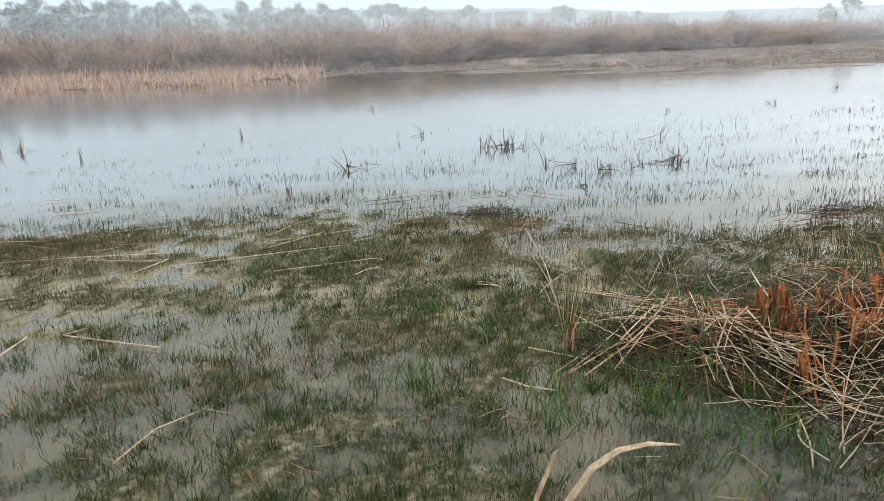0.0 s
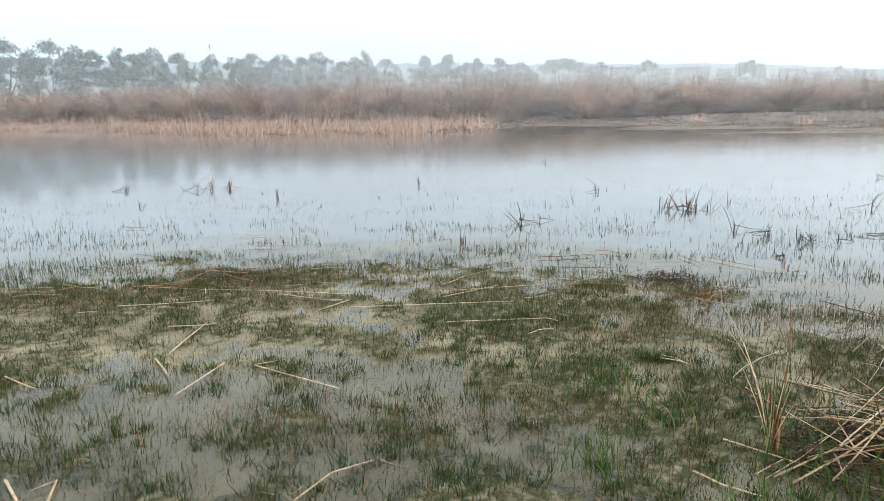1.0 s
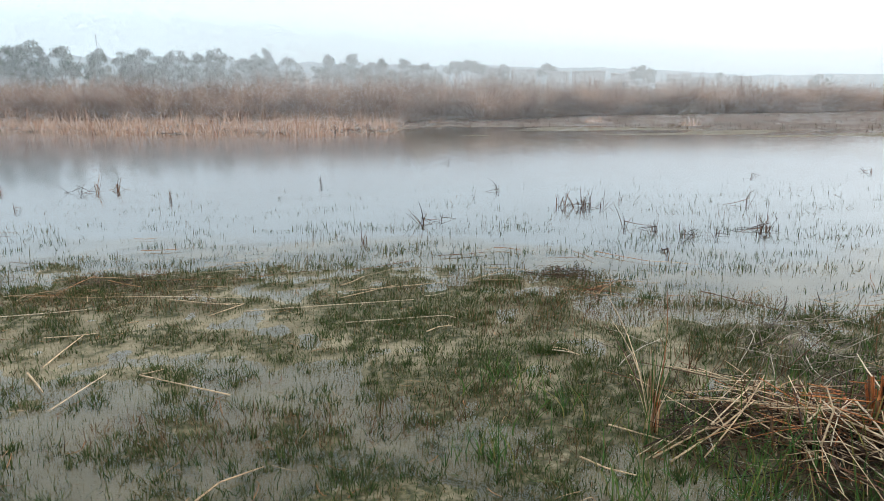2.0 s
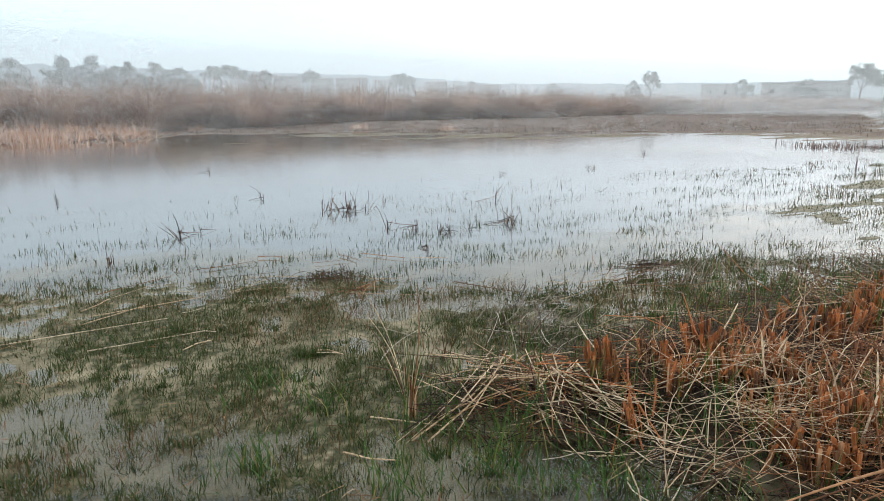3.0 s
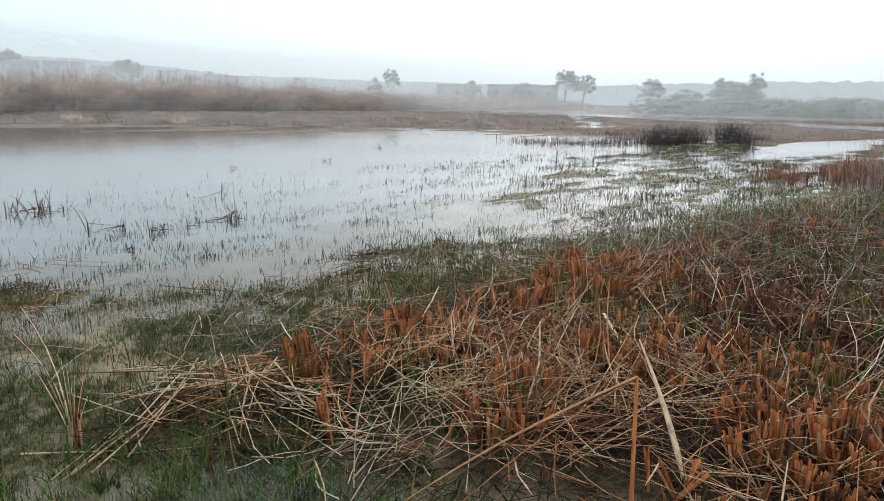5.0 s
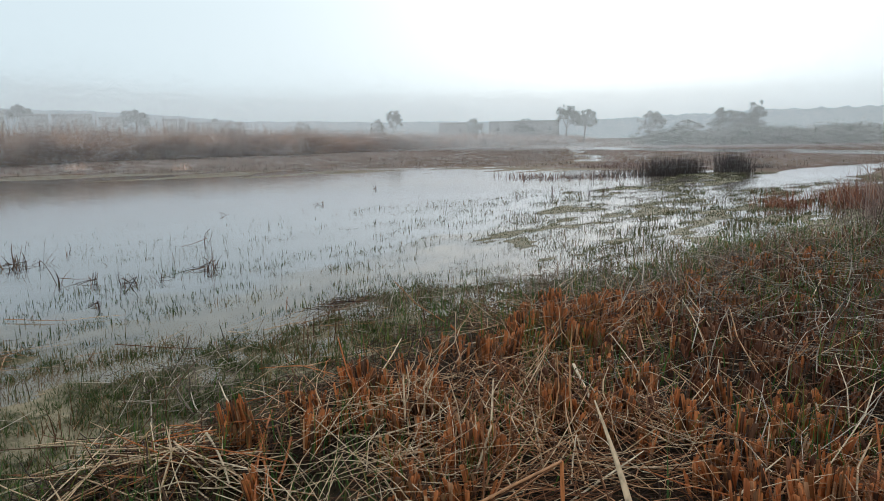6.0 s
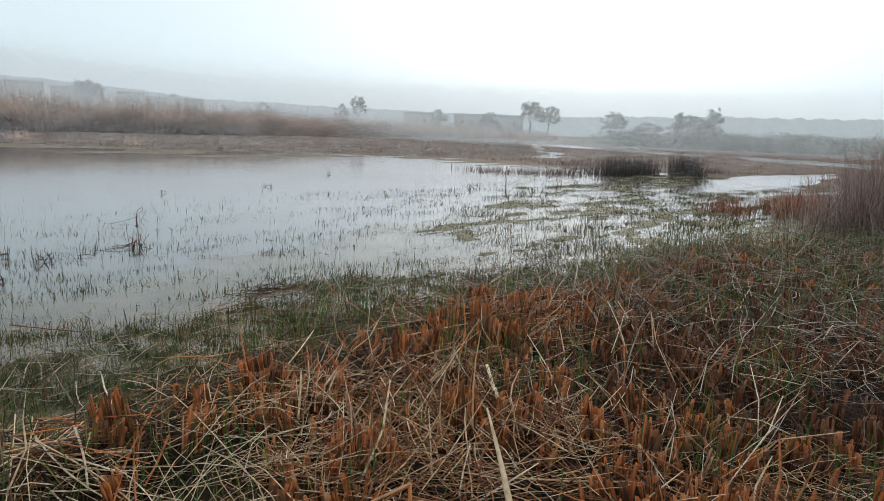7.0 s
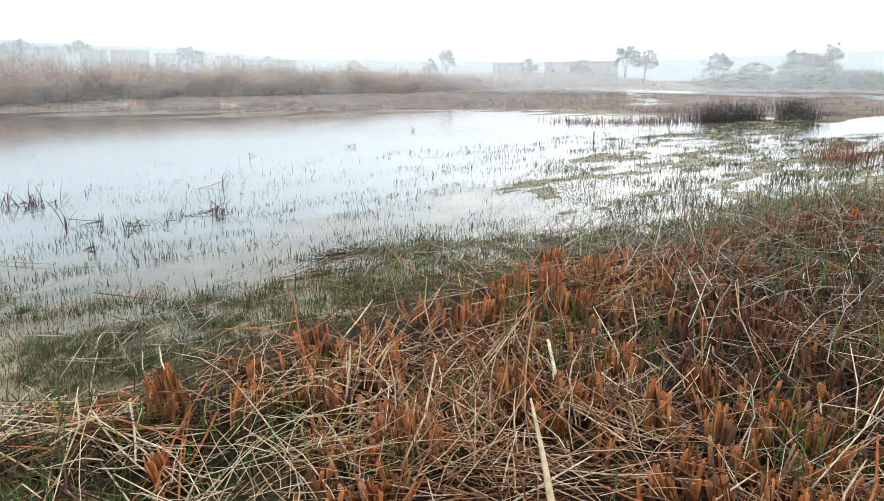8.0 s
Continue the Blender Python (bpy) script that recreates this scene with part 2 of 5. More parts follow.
def mud_material():
    m, n, l, bsdf = material("marsh mud", 0.95, 0.08)
    place = n.new("ShaderNodeNewGeometry")
    cover = n.new("ShaderNodeAttribute")
    cover.attribute_name = "cover"
    split = n.new("ShaderNodeSeparateColor")
    l.new(cover.outputs["Color"], split.inputs["Color"])

    def noise_tex(scale, detail=5.0):
        t = n.new("ShaderNodeTexNoise")
        t.inputs["Scale"].default_value, t.inputs["Detail"].default_value = scale, detail
        l.new(place.outputs["Position"], t.inputs["Vector"])
        return t

    def blend(fac, a, b):
        x = n.new("ShaderNodeMix")
        x.data_type = "RGBA"
        l.new(fac, x.inputs["Factor"])
        l.new(a, x.inputs["A"])
        l.new(b, x.inputs["B"])
        return x.outputs["Result"]

    wide, fine = noise_tex(1.6), noise_tex(38.0)
    silt = ramp(n, [(0.3, (0.19, 0.145, 0.085)), (0.7, (0.41, 0.32, 0.205))])
    l.new(wide.outputs["Fac"], silt.inputs["Fac"])
    moss = ramp(n, [(0.3, (0.036, 0.035, 0.015)), (0.5, (0.08, 0.073, 0.03)), (0.7, (0.17, 0.122, 0.064))])
    l.new(fine.outputs["Fac"], moss.inputs["Fac"])
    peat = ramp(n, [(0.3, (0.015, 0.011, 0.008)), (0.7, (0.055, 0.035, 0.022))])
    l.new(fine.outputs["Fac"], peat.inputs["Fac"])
    shore = ramp(n, [(0.32, (0.095, 0.066, 0.05)), (0.5, (0.15, 0.098, 0.076)), (0.68, (0.22, 0.146, 0.118))])
    l.new(noise_tex(0.6).outputs["Fac"], shore.inputs["Fac"])
    fuzz, cut = n.new("ShaderNodeMath"), n.new("ShaderNodeMath")
    fuzz.operation, cut.operation, cut.use_clamp = "MULTIPLY_ADD", "MULTIPLY", True
    fuzz.inputs[1].default_value = 2.4
    fuzz.inputs[2].default_value = -0.7
    l.new(noise_tex(16.0, 6.0).outputs["Fac"], fuzz.inputs[0])
    spread = n.new("ShaderNodeMath")
    spread.operation = "MULTIPLY_ADD"
    spread.inputs[1].default_value, spread.inputs[2].default_value = 1.6, 0.08
    l.new(split.outputs["Red"], spread.inputs[0])
    l.new(spread.outputs[0], cut.inputs[0])
    l.new(fuzz.outputs[0], cut.inputs[1])
    c = blend(cut.outputs[0], silt.outputs["Color"], moss.outputs["Color"])
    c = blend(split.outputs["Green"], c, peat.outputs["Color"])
    c = blend(split.outputs["Blue"], c, shore.outputs["Color"])
    firm = n.new("ShaderNodeMath")
    firm.operation, firm.use_clamp = "ADD", True
    l.new(split.outputs["Green"], firm.inputs[0])
    l.new(split.outputs["Blue"], firm.inputs[1])
    for socket, wet, dry in (("Roughness", 0.7, 0.95), ("Specular IOR Level", 0.25, 0.05)):
        span = n.new("ShaderNodeMapRange")
        span.inputs["To Min"].default_value, span.inputs["To Max"].default_value = wet, dry
        l.new(firm.outputs[0], span.inputs["Value"])
        l.new(span.outputs["Result"], bsdf.inputs[socket])
    # Deep bed: paler for silty water, and the mist's brightness is put in too.
    silt_mist = ramp(n, [(0.3, (0.3, 0.305, 0.31)), (0.7, (0.37, 0.375, 0.385))])
    l.new(wide.outputs["Fac"], silt_mist.inputs["Fac"])
    c = blend(cover.outputs["Alpha"], c, silt_mist.outputs["Color"])
    l.new(c, bsdf.inputs["Base Color"])
    bump = n.new("ShaderNodeBump")
    bump.inputs["Strength"].default_value, bump.inputs["Distance"].default_value = 0.6, 0.02
    l.new(fine.outputs["Fac"], bump.inputs["Height"])
    l.new(bump.outputs["Normal"], bsdf.inputs["Normal"])
    return m


def water_material():
    """Clear shallow water: a gloss over a slightly tinted view of the bed."""
    m, n, l, bsdf = material("still marsh water")
    n.remove(bsdf)
    clear, gloss, both = n.new("ShaderNodeBsdfTransparent"), n.new("ShaderNodeBsdfAnisotropic"), n.new("ShaderNodeMixShader")
    clear.inputs["Color"].default_value = (0.95, 0.95, 0.92, 1)
    gloss.inputs["Color"].default_value = (1, 0.98, 1, 1)
    gloss.inputs["Roughness"].default_value = 0.08
    fres = n.new("ShaderNodeFresnel")
    fres.inputs["IOR"].default_value = 1.333
    place = n.new("ShaderNodeNewGeometry")
    waves = n.new("ShaderNodeTexNoise")
    waves.inputs["Scale"].default_value, waves.inputs["Detail"].default_value = 2.2, 4.0
    l.new(place.outputs["Position"], waves.inputs["Vector"])
    bump = n.new("ShaderNodeBump")
    bump.inputs["Strength"].default_value, bump.inputs["Distance"].default_value = 0.12, 0.02
    l.new(waves.outputs["Fac"], bump.inputs["Height"])
    l.new(bump.outputs["Normal"], gloss.inputs["Normal"])
    l.new(fres.outputs[0], both.inputs["Fac"])
    l.new(clear.outputs[0], both.inputs[1])
    l.new(gloss.outputs[0], both.inputs[2])
    l.new(both.outputs[0], n["Material Output"].inputs["Surface"])
    return m


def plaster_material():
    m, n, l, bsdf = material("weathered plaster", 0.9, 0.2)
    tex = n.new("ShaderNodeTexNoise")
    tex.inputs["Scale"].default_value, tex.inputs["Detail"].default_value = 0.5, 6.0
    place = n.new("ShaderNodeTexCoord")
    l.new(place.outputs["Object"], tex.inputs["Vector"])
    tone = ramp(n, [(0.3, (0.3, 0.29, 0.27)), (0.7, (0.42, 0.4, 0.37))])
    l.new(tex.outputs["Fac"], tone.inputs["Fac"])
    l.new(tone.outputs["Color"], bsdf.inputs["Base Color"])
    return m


MUD, WATER, PLASTER = mud_material(), water_material(), plaster_material()
GLASS_DARK = material("weathered shutter", 0.8, 0.5)[0]
GLASS_DARK.node_tree.nodes["Principled BSDF"].inputs["Base Color"].default_value = (0.12, 0.12, 0.12, 1)

# ---- the lie of the land ----
def mat_edge(x):
    """How far out the grass mat reaches before the open water."""
    return np.interp(x, [-40, -12, -5, -3, -1, 1, 1.4, 3, 5, 6.7, 10, 13, 21, 26], [5.0, 5.3, 5.8, 6.4, 6.3, 5.8, 5.5, 4.6, 4.5, 3.8, 3.5, 3.2, 4.0, 5])


def field_edge(x):
    """The far rim of the flooded meadow beyond the mat."""
    return np.interp(x, [3, 5, 8, 12, 16, 20, 26, 30], [4.8, 6.2, 7.8, 9.2, 10.4, 11.3, 12, 12.3])


def bank_edge(x):
    return np.interp(x, [0.9, 1.1, 1.4, 2.0, 3.3, 4.4, 5.3, 6.1, 8.7, 10, 11.2, 13, 16, 19, 30], [0, 2.9, 3.15, 3.2, 3.35, 3.6, 3.5, 3.1, 3.0, 2.9, 2.4, 2.1, 2.3, 2.6, 3.0])


def bank_left(y):
    return np.interp(y, [-6, 0, 1.2, 1.9, 2.25, 2.45, 3.2], [2.6, 2.2, 2.0, 1.75, 1.6, 1.25, 1.05])


def on_bank(x, y):
    """Over 0 on the mown reed bank, in metres from its edge."""
    return np.minimum(bank_edge(x) - y, x - bank_left(y))


def far_shore(x):
    return np.interp(x, [-400, -80, -44, -31, -14, -3.4, 0.6, 1.6, 3, 12, 21, 27, 30, 40, 60, 90, 130, 400], [120, 62, 53, 49, 38, 33.7, 33.9, 40, 43, 40, 30, 24, 20, 22, 36, 56, 78, 220])


def reed_foot(x):
    return np.interp(x, [-400, -75, -40, -14, 0, 8, 20, 40, 70, 117, 160, 400], [160, 88, 70, 57, 53, 54, 56, 58, 66, 86, 100, 180])


def land(x, y):
    """The height of the ground, and its cover: moss, peat, shore."""
    x, y = np.asarray(x, float), np.asarray(y, float)
    d = mat_edge(x) - y + 1.7 * (fbm(x * 0.9, y * 1.3, 5, 4) - 0.5)
    lumps = 0.34 * vnoise(x * 1.2, y * 1.3, 4) + 0.66 * fbm(x * 4.4, y * 4.4, 2, 4) + 0.05 * np.clip(x + 0.1, 0, 1) * np.clip((5.2 - y) / 0.8, 0, 1)
    lumps = lumps + np.clip(0.9 - x, 0, 1) * np.interp(y, [0.5, 2.6, 3.2, 3.8, 4.9, 5.6], [0.02, -0.01, 0.0, 0.05, 0.04, -0.02])
    wet = 0.008 * np.clip((3.6 - y) / 0.8, 0, 1) * np.clip((1.2 - x) / 1.2, 0, 1)
    z = np.where(d > 0, -0.001 - wet + 0.06 * (lumps - 0.49) + 0.006 * np.exp(-((d - 1.6) / 0.8) ** 2), -0.01 - 0.02 * np.minimum(-d, 1.5) - 0.06 * np.clip(-d - 1.0, 0, 6) + 0.06 * (lumps - 0.5))
    moss = np.clip((lumps - 0.47) * 9, 0, 1) * np.clip(1 + d / 1.6, 0, 1)
    # flooded meadow towards the far end
    f = np.minimum(field_edge(x) - y + 2.4 * (fbm(x * 0.5, y * 0.9, 14) - 0.55), y - mat_edge(x) + 0.6)
    inside = np.clip(f / 1.2, 0, 1) * np.clip((x - 4.5) / 2, 0, 1)
    patches = fbm(x * 1.1, y * 2.4, 8, 4)
    more = np.interp(x, [5, 9, 13, 24], [0.0, 0.07, 0.15, 0.19])
    z = z * (1 - inside) + inside * (-0.03 + 0.12 * (patches + more - 0.5))
    moss = np.maximum(moss, inside * np.clip((patches + more - 0.44) * 8, 0, 1))
    # mown bank
    b = on_bank(x, y)
    rise = np.clip(b / 0.5, 0, 1)
    z = z * (1 - rise) + rise * (0.045 + 0.1 * (fbm(x * 1.3, y * 1.3, 21) - 0.5) + 0.02 * np.clip(b, 0, 4))
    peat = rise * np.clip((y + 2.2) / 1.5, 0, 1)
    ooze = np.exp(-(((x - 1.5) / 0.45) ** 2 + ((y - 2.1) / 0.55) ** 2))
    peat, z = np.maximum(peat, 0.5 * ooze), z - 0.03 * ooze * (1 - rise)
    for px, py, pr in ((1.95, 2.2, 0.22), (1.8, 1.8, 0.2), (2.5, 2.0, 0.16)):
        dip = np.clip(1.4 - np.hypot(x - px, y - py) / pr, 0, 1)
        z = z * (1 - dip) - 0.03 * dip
    # firm ground where the walker stands, and behind
    near = np.clip((1.2 - y) / 1.5, 0, 1) * np.clip((x + 60) / 5, 0, 1)
    z = np.maximum(z, z * (1 - near) + near * 0.03)
    moss = np.maximum(moss, np.clip((0.7 - y) / 0.8, 0, 0.9) * np.clip((x + 60) / 5, 0, 1))
    # far bank
    s = y - far_shore(x) + 3.0 * (fbm(x * 0.22, y * 0.22, 31, 4) - 0.5)
    far = np.clip(s / 2.5, 0, 1)
    z = np.where(s > -4, np.maximum(z, -0.12 + 0.03 * s), z)
    puddles = 0.11 * (fbm(x * 0.28, y * 0.8, 33, 5) - 0.5) * np.interp(s, [0, 7, 14], [1, 0.8, 0.3])
    z = z * (1 - far) + far * (0.012 + 0.007 * np.clip(s, 0, 6) + 0.018 * np.clip(s - 5, 0, 18) + puddles)
    shore = far
    # muddy shallows along the far shore
    shoal = np.clip((s + 18) / 15, 0, 1) * (1 - far) * np.clip((x - 1) / 3, 0, 1) * np.clip((32 - x) / 4, 0, 1)
    bars = fbm(x * 0.18, y * 0.75, 37, 4)
    z = np.where(shoal > 0, np.maximum(z, -0.055 + 0.05 * shoal + 0.13 * (bars - 0.5)), z)
    moss, shore = np.maximum(moss, 0.6 * shoal), np.maximum(shore, 0.5 * shoal)
    # low marsh at the far end, with its channels
    end = np.clip((x - 26) / 4, 0, 1) * (1 - far) * (1 - rise)
    z = z * (1 - end) + end * (np.interp(x, [30, 45], [0.03, 0.012]) + 0.07 * (fbm(x * 0.12, y * 0.3, 41) - 0.5))
    shore = np.maximum(shore, end)
    channel = np.clip(1.6 - np.abs((x - 61) - (y - 13) * 0.64) / 3.0, 0, 1) * np.clip((70 - y) / 20, 0, 1) * np.clip((y + 20) / 10, 0, 1)
    pool = np.clip(1.9 - np.hypot((x - 29) / 6.5, (y - 6.9) / 1.1) - 1.0 * fbm(x * 0.5, y * 1.2, 43), 0, 1)
    cut = np.maximum(channel, pool)
    z = z * (1 - cut) + cut * -0.2
    return z, moss, peat, shore


def axis(dense0, dense1, step, low, high, grow):
    mid = np.arange(dense0, dense1 + step / 2, step)
    out, s, p = [], step, dense1
    while p < high:
        s *= grow
        p += s
        out.append(p)
    inn, s, p = [], step, dense0
    while p > low:
        s *= grow
        p -= s
        inn.append(p)
    return np.array(inn[::-1] + list(mid) + out)


def build_ground():
    xs, ys = axis(-5, 8, 0.05, -2600, 2600, 1.04), axis(1.0, 7, 0.05, -2600, 2600, 1.03)
    gx, gy = np.meshgrid(xs, ys)
    z, moss, peat, shore = land(gx, gy)
    nx, ny = len(xs), len(ys)
    i, j = np.meshgrid(np.arange(ny - 1), np.arange(nx - 1), indexing="ij")
    quad = np.stack([i * nx + j, i * nx + j + 1, (i + 1) * nx + j + 1, (i + 1) * nx + j], -1).reshape(-1, 4)
    ob = link_mesh("ground", np.stack([gx, gy, z], -1), quad, MUD, smooth=True)
    colour = ob.data.color_attributes.new("cover", "FLOAT_COLOR", "POINT")
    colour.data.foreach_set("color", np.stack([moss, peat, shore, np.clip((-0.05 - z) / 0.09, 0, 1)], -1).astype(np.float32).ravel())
    tagged(ob, "wet brown marsh mud with mossy hummocks under shallow water", "ground", kind="structure")
    xs, ys = np.linspace(-500, 300, 41), np.linspace(-60, 240, 31)
    gx, gy = np.meshgrid(xs, ys)
    i, j = np.meshgrid(np.arange(30), np.arange(40), indexing="ij")
    quad = np.stack([i * 41 + j, i * 41 + j + 1, (i + 1) * 41 + j + 1, (i + 1) * 41 + j], -1).reshape(-1, 4)
    ob = link_mesh("water", np.stack([gx, gy, 0 * gx], -1), quad, WATER, smooth=True)
    tagged(ob, "still shallow marsh water reflecting the pale sky", "water", kind="structure")


build_ground()


def backdrop():
    """A glowing ring for far land; the haze is put into its colour."""
    m, n, l, bsdf = material("glowing haze backdrop")
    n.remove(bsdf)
    # emission stands in for daylight scattered by the far haze
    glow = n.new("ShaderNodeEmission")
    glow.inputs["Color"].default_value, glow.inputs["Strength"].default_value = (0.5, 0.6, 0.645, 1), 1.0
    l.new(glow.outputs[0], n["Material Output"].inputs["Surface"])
    a = np.linspace(0, 2 * np.pi, 2881)
    deg = np.degrees(a)
    top = np.interp(deg, [0, 3, 18, 24, 29, 42, 60, 64, 70, 79, 84, 110, 150, 200, 340, 360], [32, 35, 35, 32, 28, 29, 34, 40, 48, 53, 56, 66, 74, 40, 30, 38])
    top = top * (0.97 + 0.06 * fbm(a * 20, 0 * a, 3, 3)) + np.interp(deg, [0, 26, 30, 80, 88, 180], [5, 5, 2.5, 2.5, 7, 7]) * (fbm(a * 130, 0 * a, 9, 2) - 0.5)
    r = 1000.0
    low = np.stack([r * np.cos(a), r * np.sin(a), 0 * a - 3], -1)
    high = np.stack([r * np.cos(a), r * np.sin(a), top], -1)
    k = np.arange(2880)
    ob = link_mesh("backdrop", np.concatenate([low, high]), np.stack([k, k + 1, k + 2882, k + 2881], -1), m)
    tagged(ob, "glowing haze-coloured silhouette of distant land on the horizon", "backdrop", kind="structure")


backdrop()


# ---- morning mist ----
def mist_material():
    m, n, l, bsdf = material("hanging mist", 1.0, 0.0)
    bsdf.inputs["Base Color"].default_value = (0.89, 0.9, 0.92, 1)
    trans, both = n.new("ShaderNodeBsdfTranslucent"), n.new("ShaderNodeMixShader")
    trans.inputs["Color"].default_value = (0.89, 0.9, 0.92, 1)
    l.new(bsdf.outputs[0], both.inputs[1])
    l.new(trans.outputs[0], both.inputs[2])
    l.new(both.outputs[0], n["Material Output"].inputs["Surface"])
    return m


def mist(n, near, deep, high, long, thin, lean):
    """Hair-thin wisps hanging in the air at every slant, thickest near the ground."""
    a = np.radians(170 * rng.uniform(0, 1, n) ** 0.75 - 20)
    r = np.interp(np.degrees(a), [0, 98, 112, 150], near) + rng.uniform(0, deep, n)
    keep = rng.uniform(0, 1, n) < np.interp(np.degrees(a), [0, 35, 62], [0.7, 0.75, 1.0])
    a, r, n = a[keep], r[keep], int(keep.sum())
    z = 0.15 + high * np.interp(np.degrees(a), [60, 105], [0.85, 1.38]) * r * rng.uniform(0, 1, n) ** lean
    mid = np.stack([r * np.cos(a), r * np.sin(a), z], -1)
    turn = rng.uniform(-1.5, 1.5, n)
    around, rise = np.stack([-np.sin(a), np.cos(a), 0 * a], -1), np.array([[0, 0, 1.0]])
    half = np.minimum(0.5 * long * rng.uniform(0.5, 1.5, n), 0.9 * z / np.abs(np.sin(turn)))[:, None] * (around * np.cos(turn)[:, None] + rise * np.sin(turn)[:, None])
    up = 0.5 * thin * rng.uniform(0.6, 1.4, n)[:, None] * (rise * np.cos(turn)[:, None] - around * np.sin(turn)[:, None])
    v = np.stack([mid - half - up, mid + half - up, mid + half + up, mid - half + up], 1).reshape(-1, 3)
    f = np.arange(4 * n).reshape(-1, 4)
    tagged(link_mesh("mist", v, f, MIST), "thin pale morning mist hanging over the marsh", "mist", kind="stuff")


MIST = mist_material()
mist(24000, [26, 26, 30, 34], 22, 0.14, 4.0, 0.001, 1.4)
mist(195000, [75, 78, 102, 122], 30, 0.094, 5.0, 0.002, 1.2)


# ---- far bank: standing reeds ----
def reed_ribbons(n, reach, tall, wide, arch=0.35, segs=3):
    """A domed tussock: leaves spring from the middle, lean out and droop."""
    a, r = rng.uniform(0, 2 * np.pi, n), np.abs(rng.normal(0, reach, n))
    lean = rng.uniform(0, 0.6, n) * np.clip(0.4 + r / reach, 0, 1.3)
    way = np.stack([np.sin(lean) * np.cos(a), np.sin(lean) * np.sin(a), np.cos(lean)], -1)
    turn = a + rng.normal(0, 0.5, n)
    bend = np.stack([np.cos(turn), np.sin(turn), -0.95 + 0 * a], -1) * np.abs(rng.normal(arch, 0.22, n))[:, None]
    return ribbons(np.stack([r * np.cos(a), r * np.sin(a), 0 * a - 0.05], -1), way, bend, tall * rng.uniform(0.55, 1.05, n), wide * rng.uniform(0.6, 1.4, n), rng.uniform(-0.9, 0.9, n), segs)


def reed_clumps():
    kinds = []
    for k in range(6):
        ob = thing("reed_clump", 0, 0, -50, "tall dead brown reeds with drooping tops on the far bank", "reeds", "reeds along the far bank")
        v, f = joined(reed_ribbons(300, 0.8, 3.1, 0.036, 0.3), reed_ribbons(900, 0.75, 4.5, 0.037, 0.66))
        link_mesh("foliage", v, f, REED, ob)
        v, f = reed_ribbons(110, 1.0, 3.2, 0.034, 0.7)
        link_mesh("thatch", v, f, FRINGE, ob)
        kinds.append(ob)
    first = list(kinds)
    x = -95.0
    count = 0
    while x < 165:
        y = float(reed_foot(x)) + rng.choice([0.0, 2.6]) + rng.uniform(-1.2, 1.6)
        z = float(land(x, y)[0])
        tall = float(np.interp(x, [-60, 0, 25, 60, 120], [1.26, 1.17, 0.98, 0.86, 0.8])) * rng.uniform(0.88, 1.1)
        m = pose(x, y, z, 0, 0, rng.uniform(0, 360))
        if count < len(first):
            one = first[count]
            one.matrix_basis = m
        else:
            one = copy_thing(kinds[int(rng.integers(6))], m)
        w = rng.uniform(0.75, 1.25)
        one.scale = (w, w, tall * rng.uniform(0.8, 1.05))
        count += 1
        x += rng.uniform(0.8, 2.2)


reed_clumps()


def reed_belt():
    """The mass of reeds behind the front clumps."""
    n = 76000
    x = rng.uniform(-130, 190, n)
    y = reed_foot(x) + 1.5 + rng.uniform(0, 1, n) ** 1.3 * 16
    z, *_ = land(x, y)
    tall = np.interp(x, [-60, 0, 25, 60, 120], [5.5, 5.1, 4.0, 3.4, 3.1]) * rng.uniform(0.75, 1.05, n) * (0.72 + 0.56 * fbm(x * 0.3, y * 0.2, 51))
    a = rng.uniform(0, 2 * np.pi, n)
    bend = np.stack([np.cos(a), np.sin(a), -0.8 + 0 * a], -1) * (np.abs(rng.normal(0.4, 0.3, n)))[:, None]
    v, f = ribbons(np.stack([x, y, z - 0.05], -1), leaning(n, 0.3), bend, tall * 0.95, rng.uniform(0.022, 0.05, n), rng.uniform(-0.9, 0.9, n), 3)
    tagged(link_mesh("reed_bed", v, f, REED), "wide bed of dead brown standing reeds", "reeds", kind="stuff")


reed_belt()


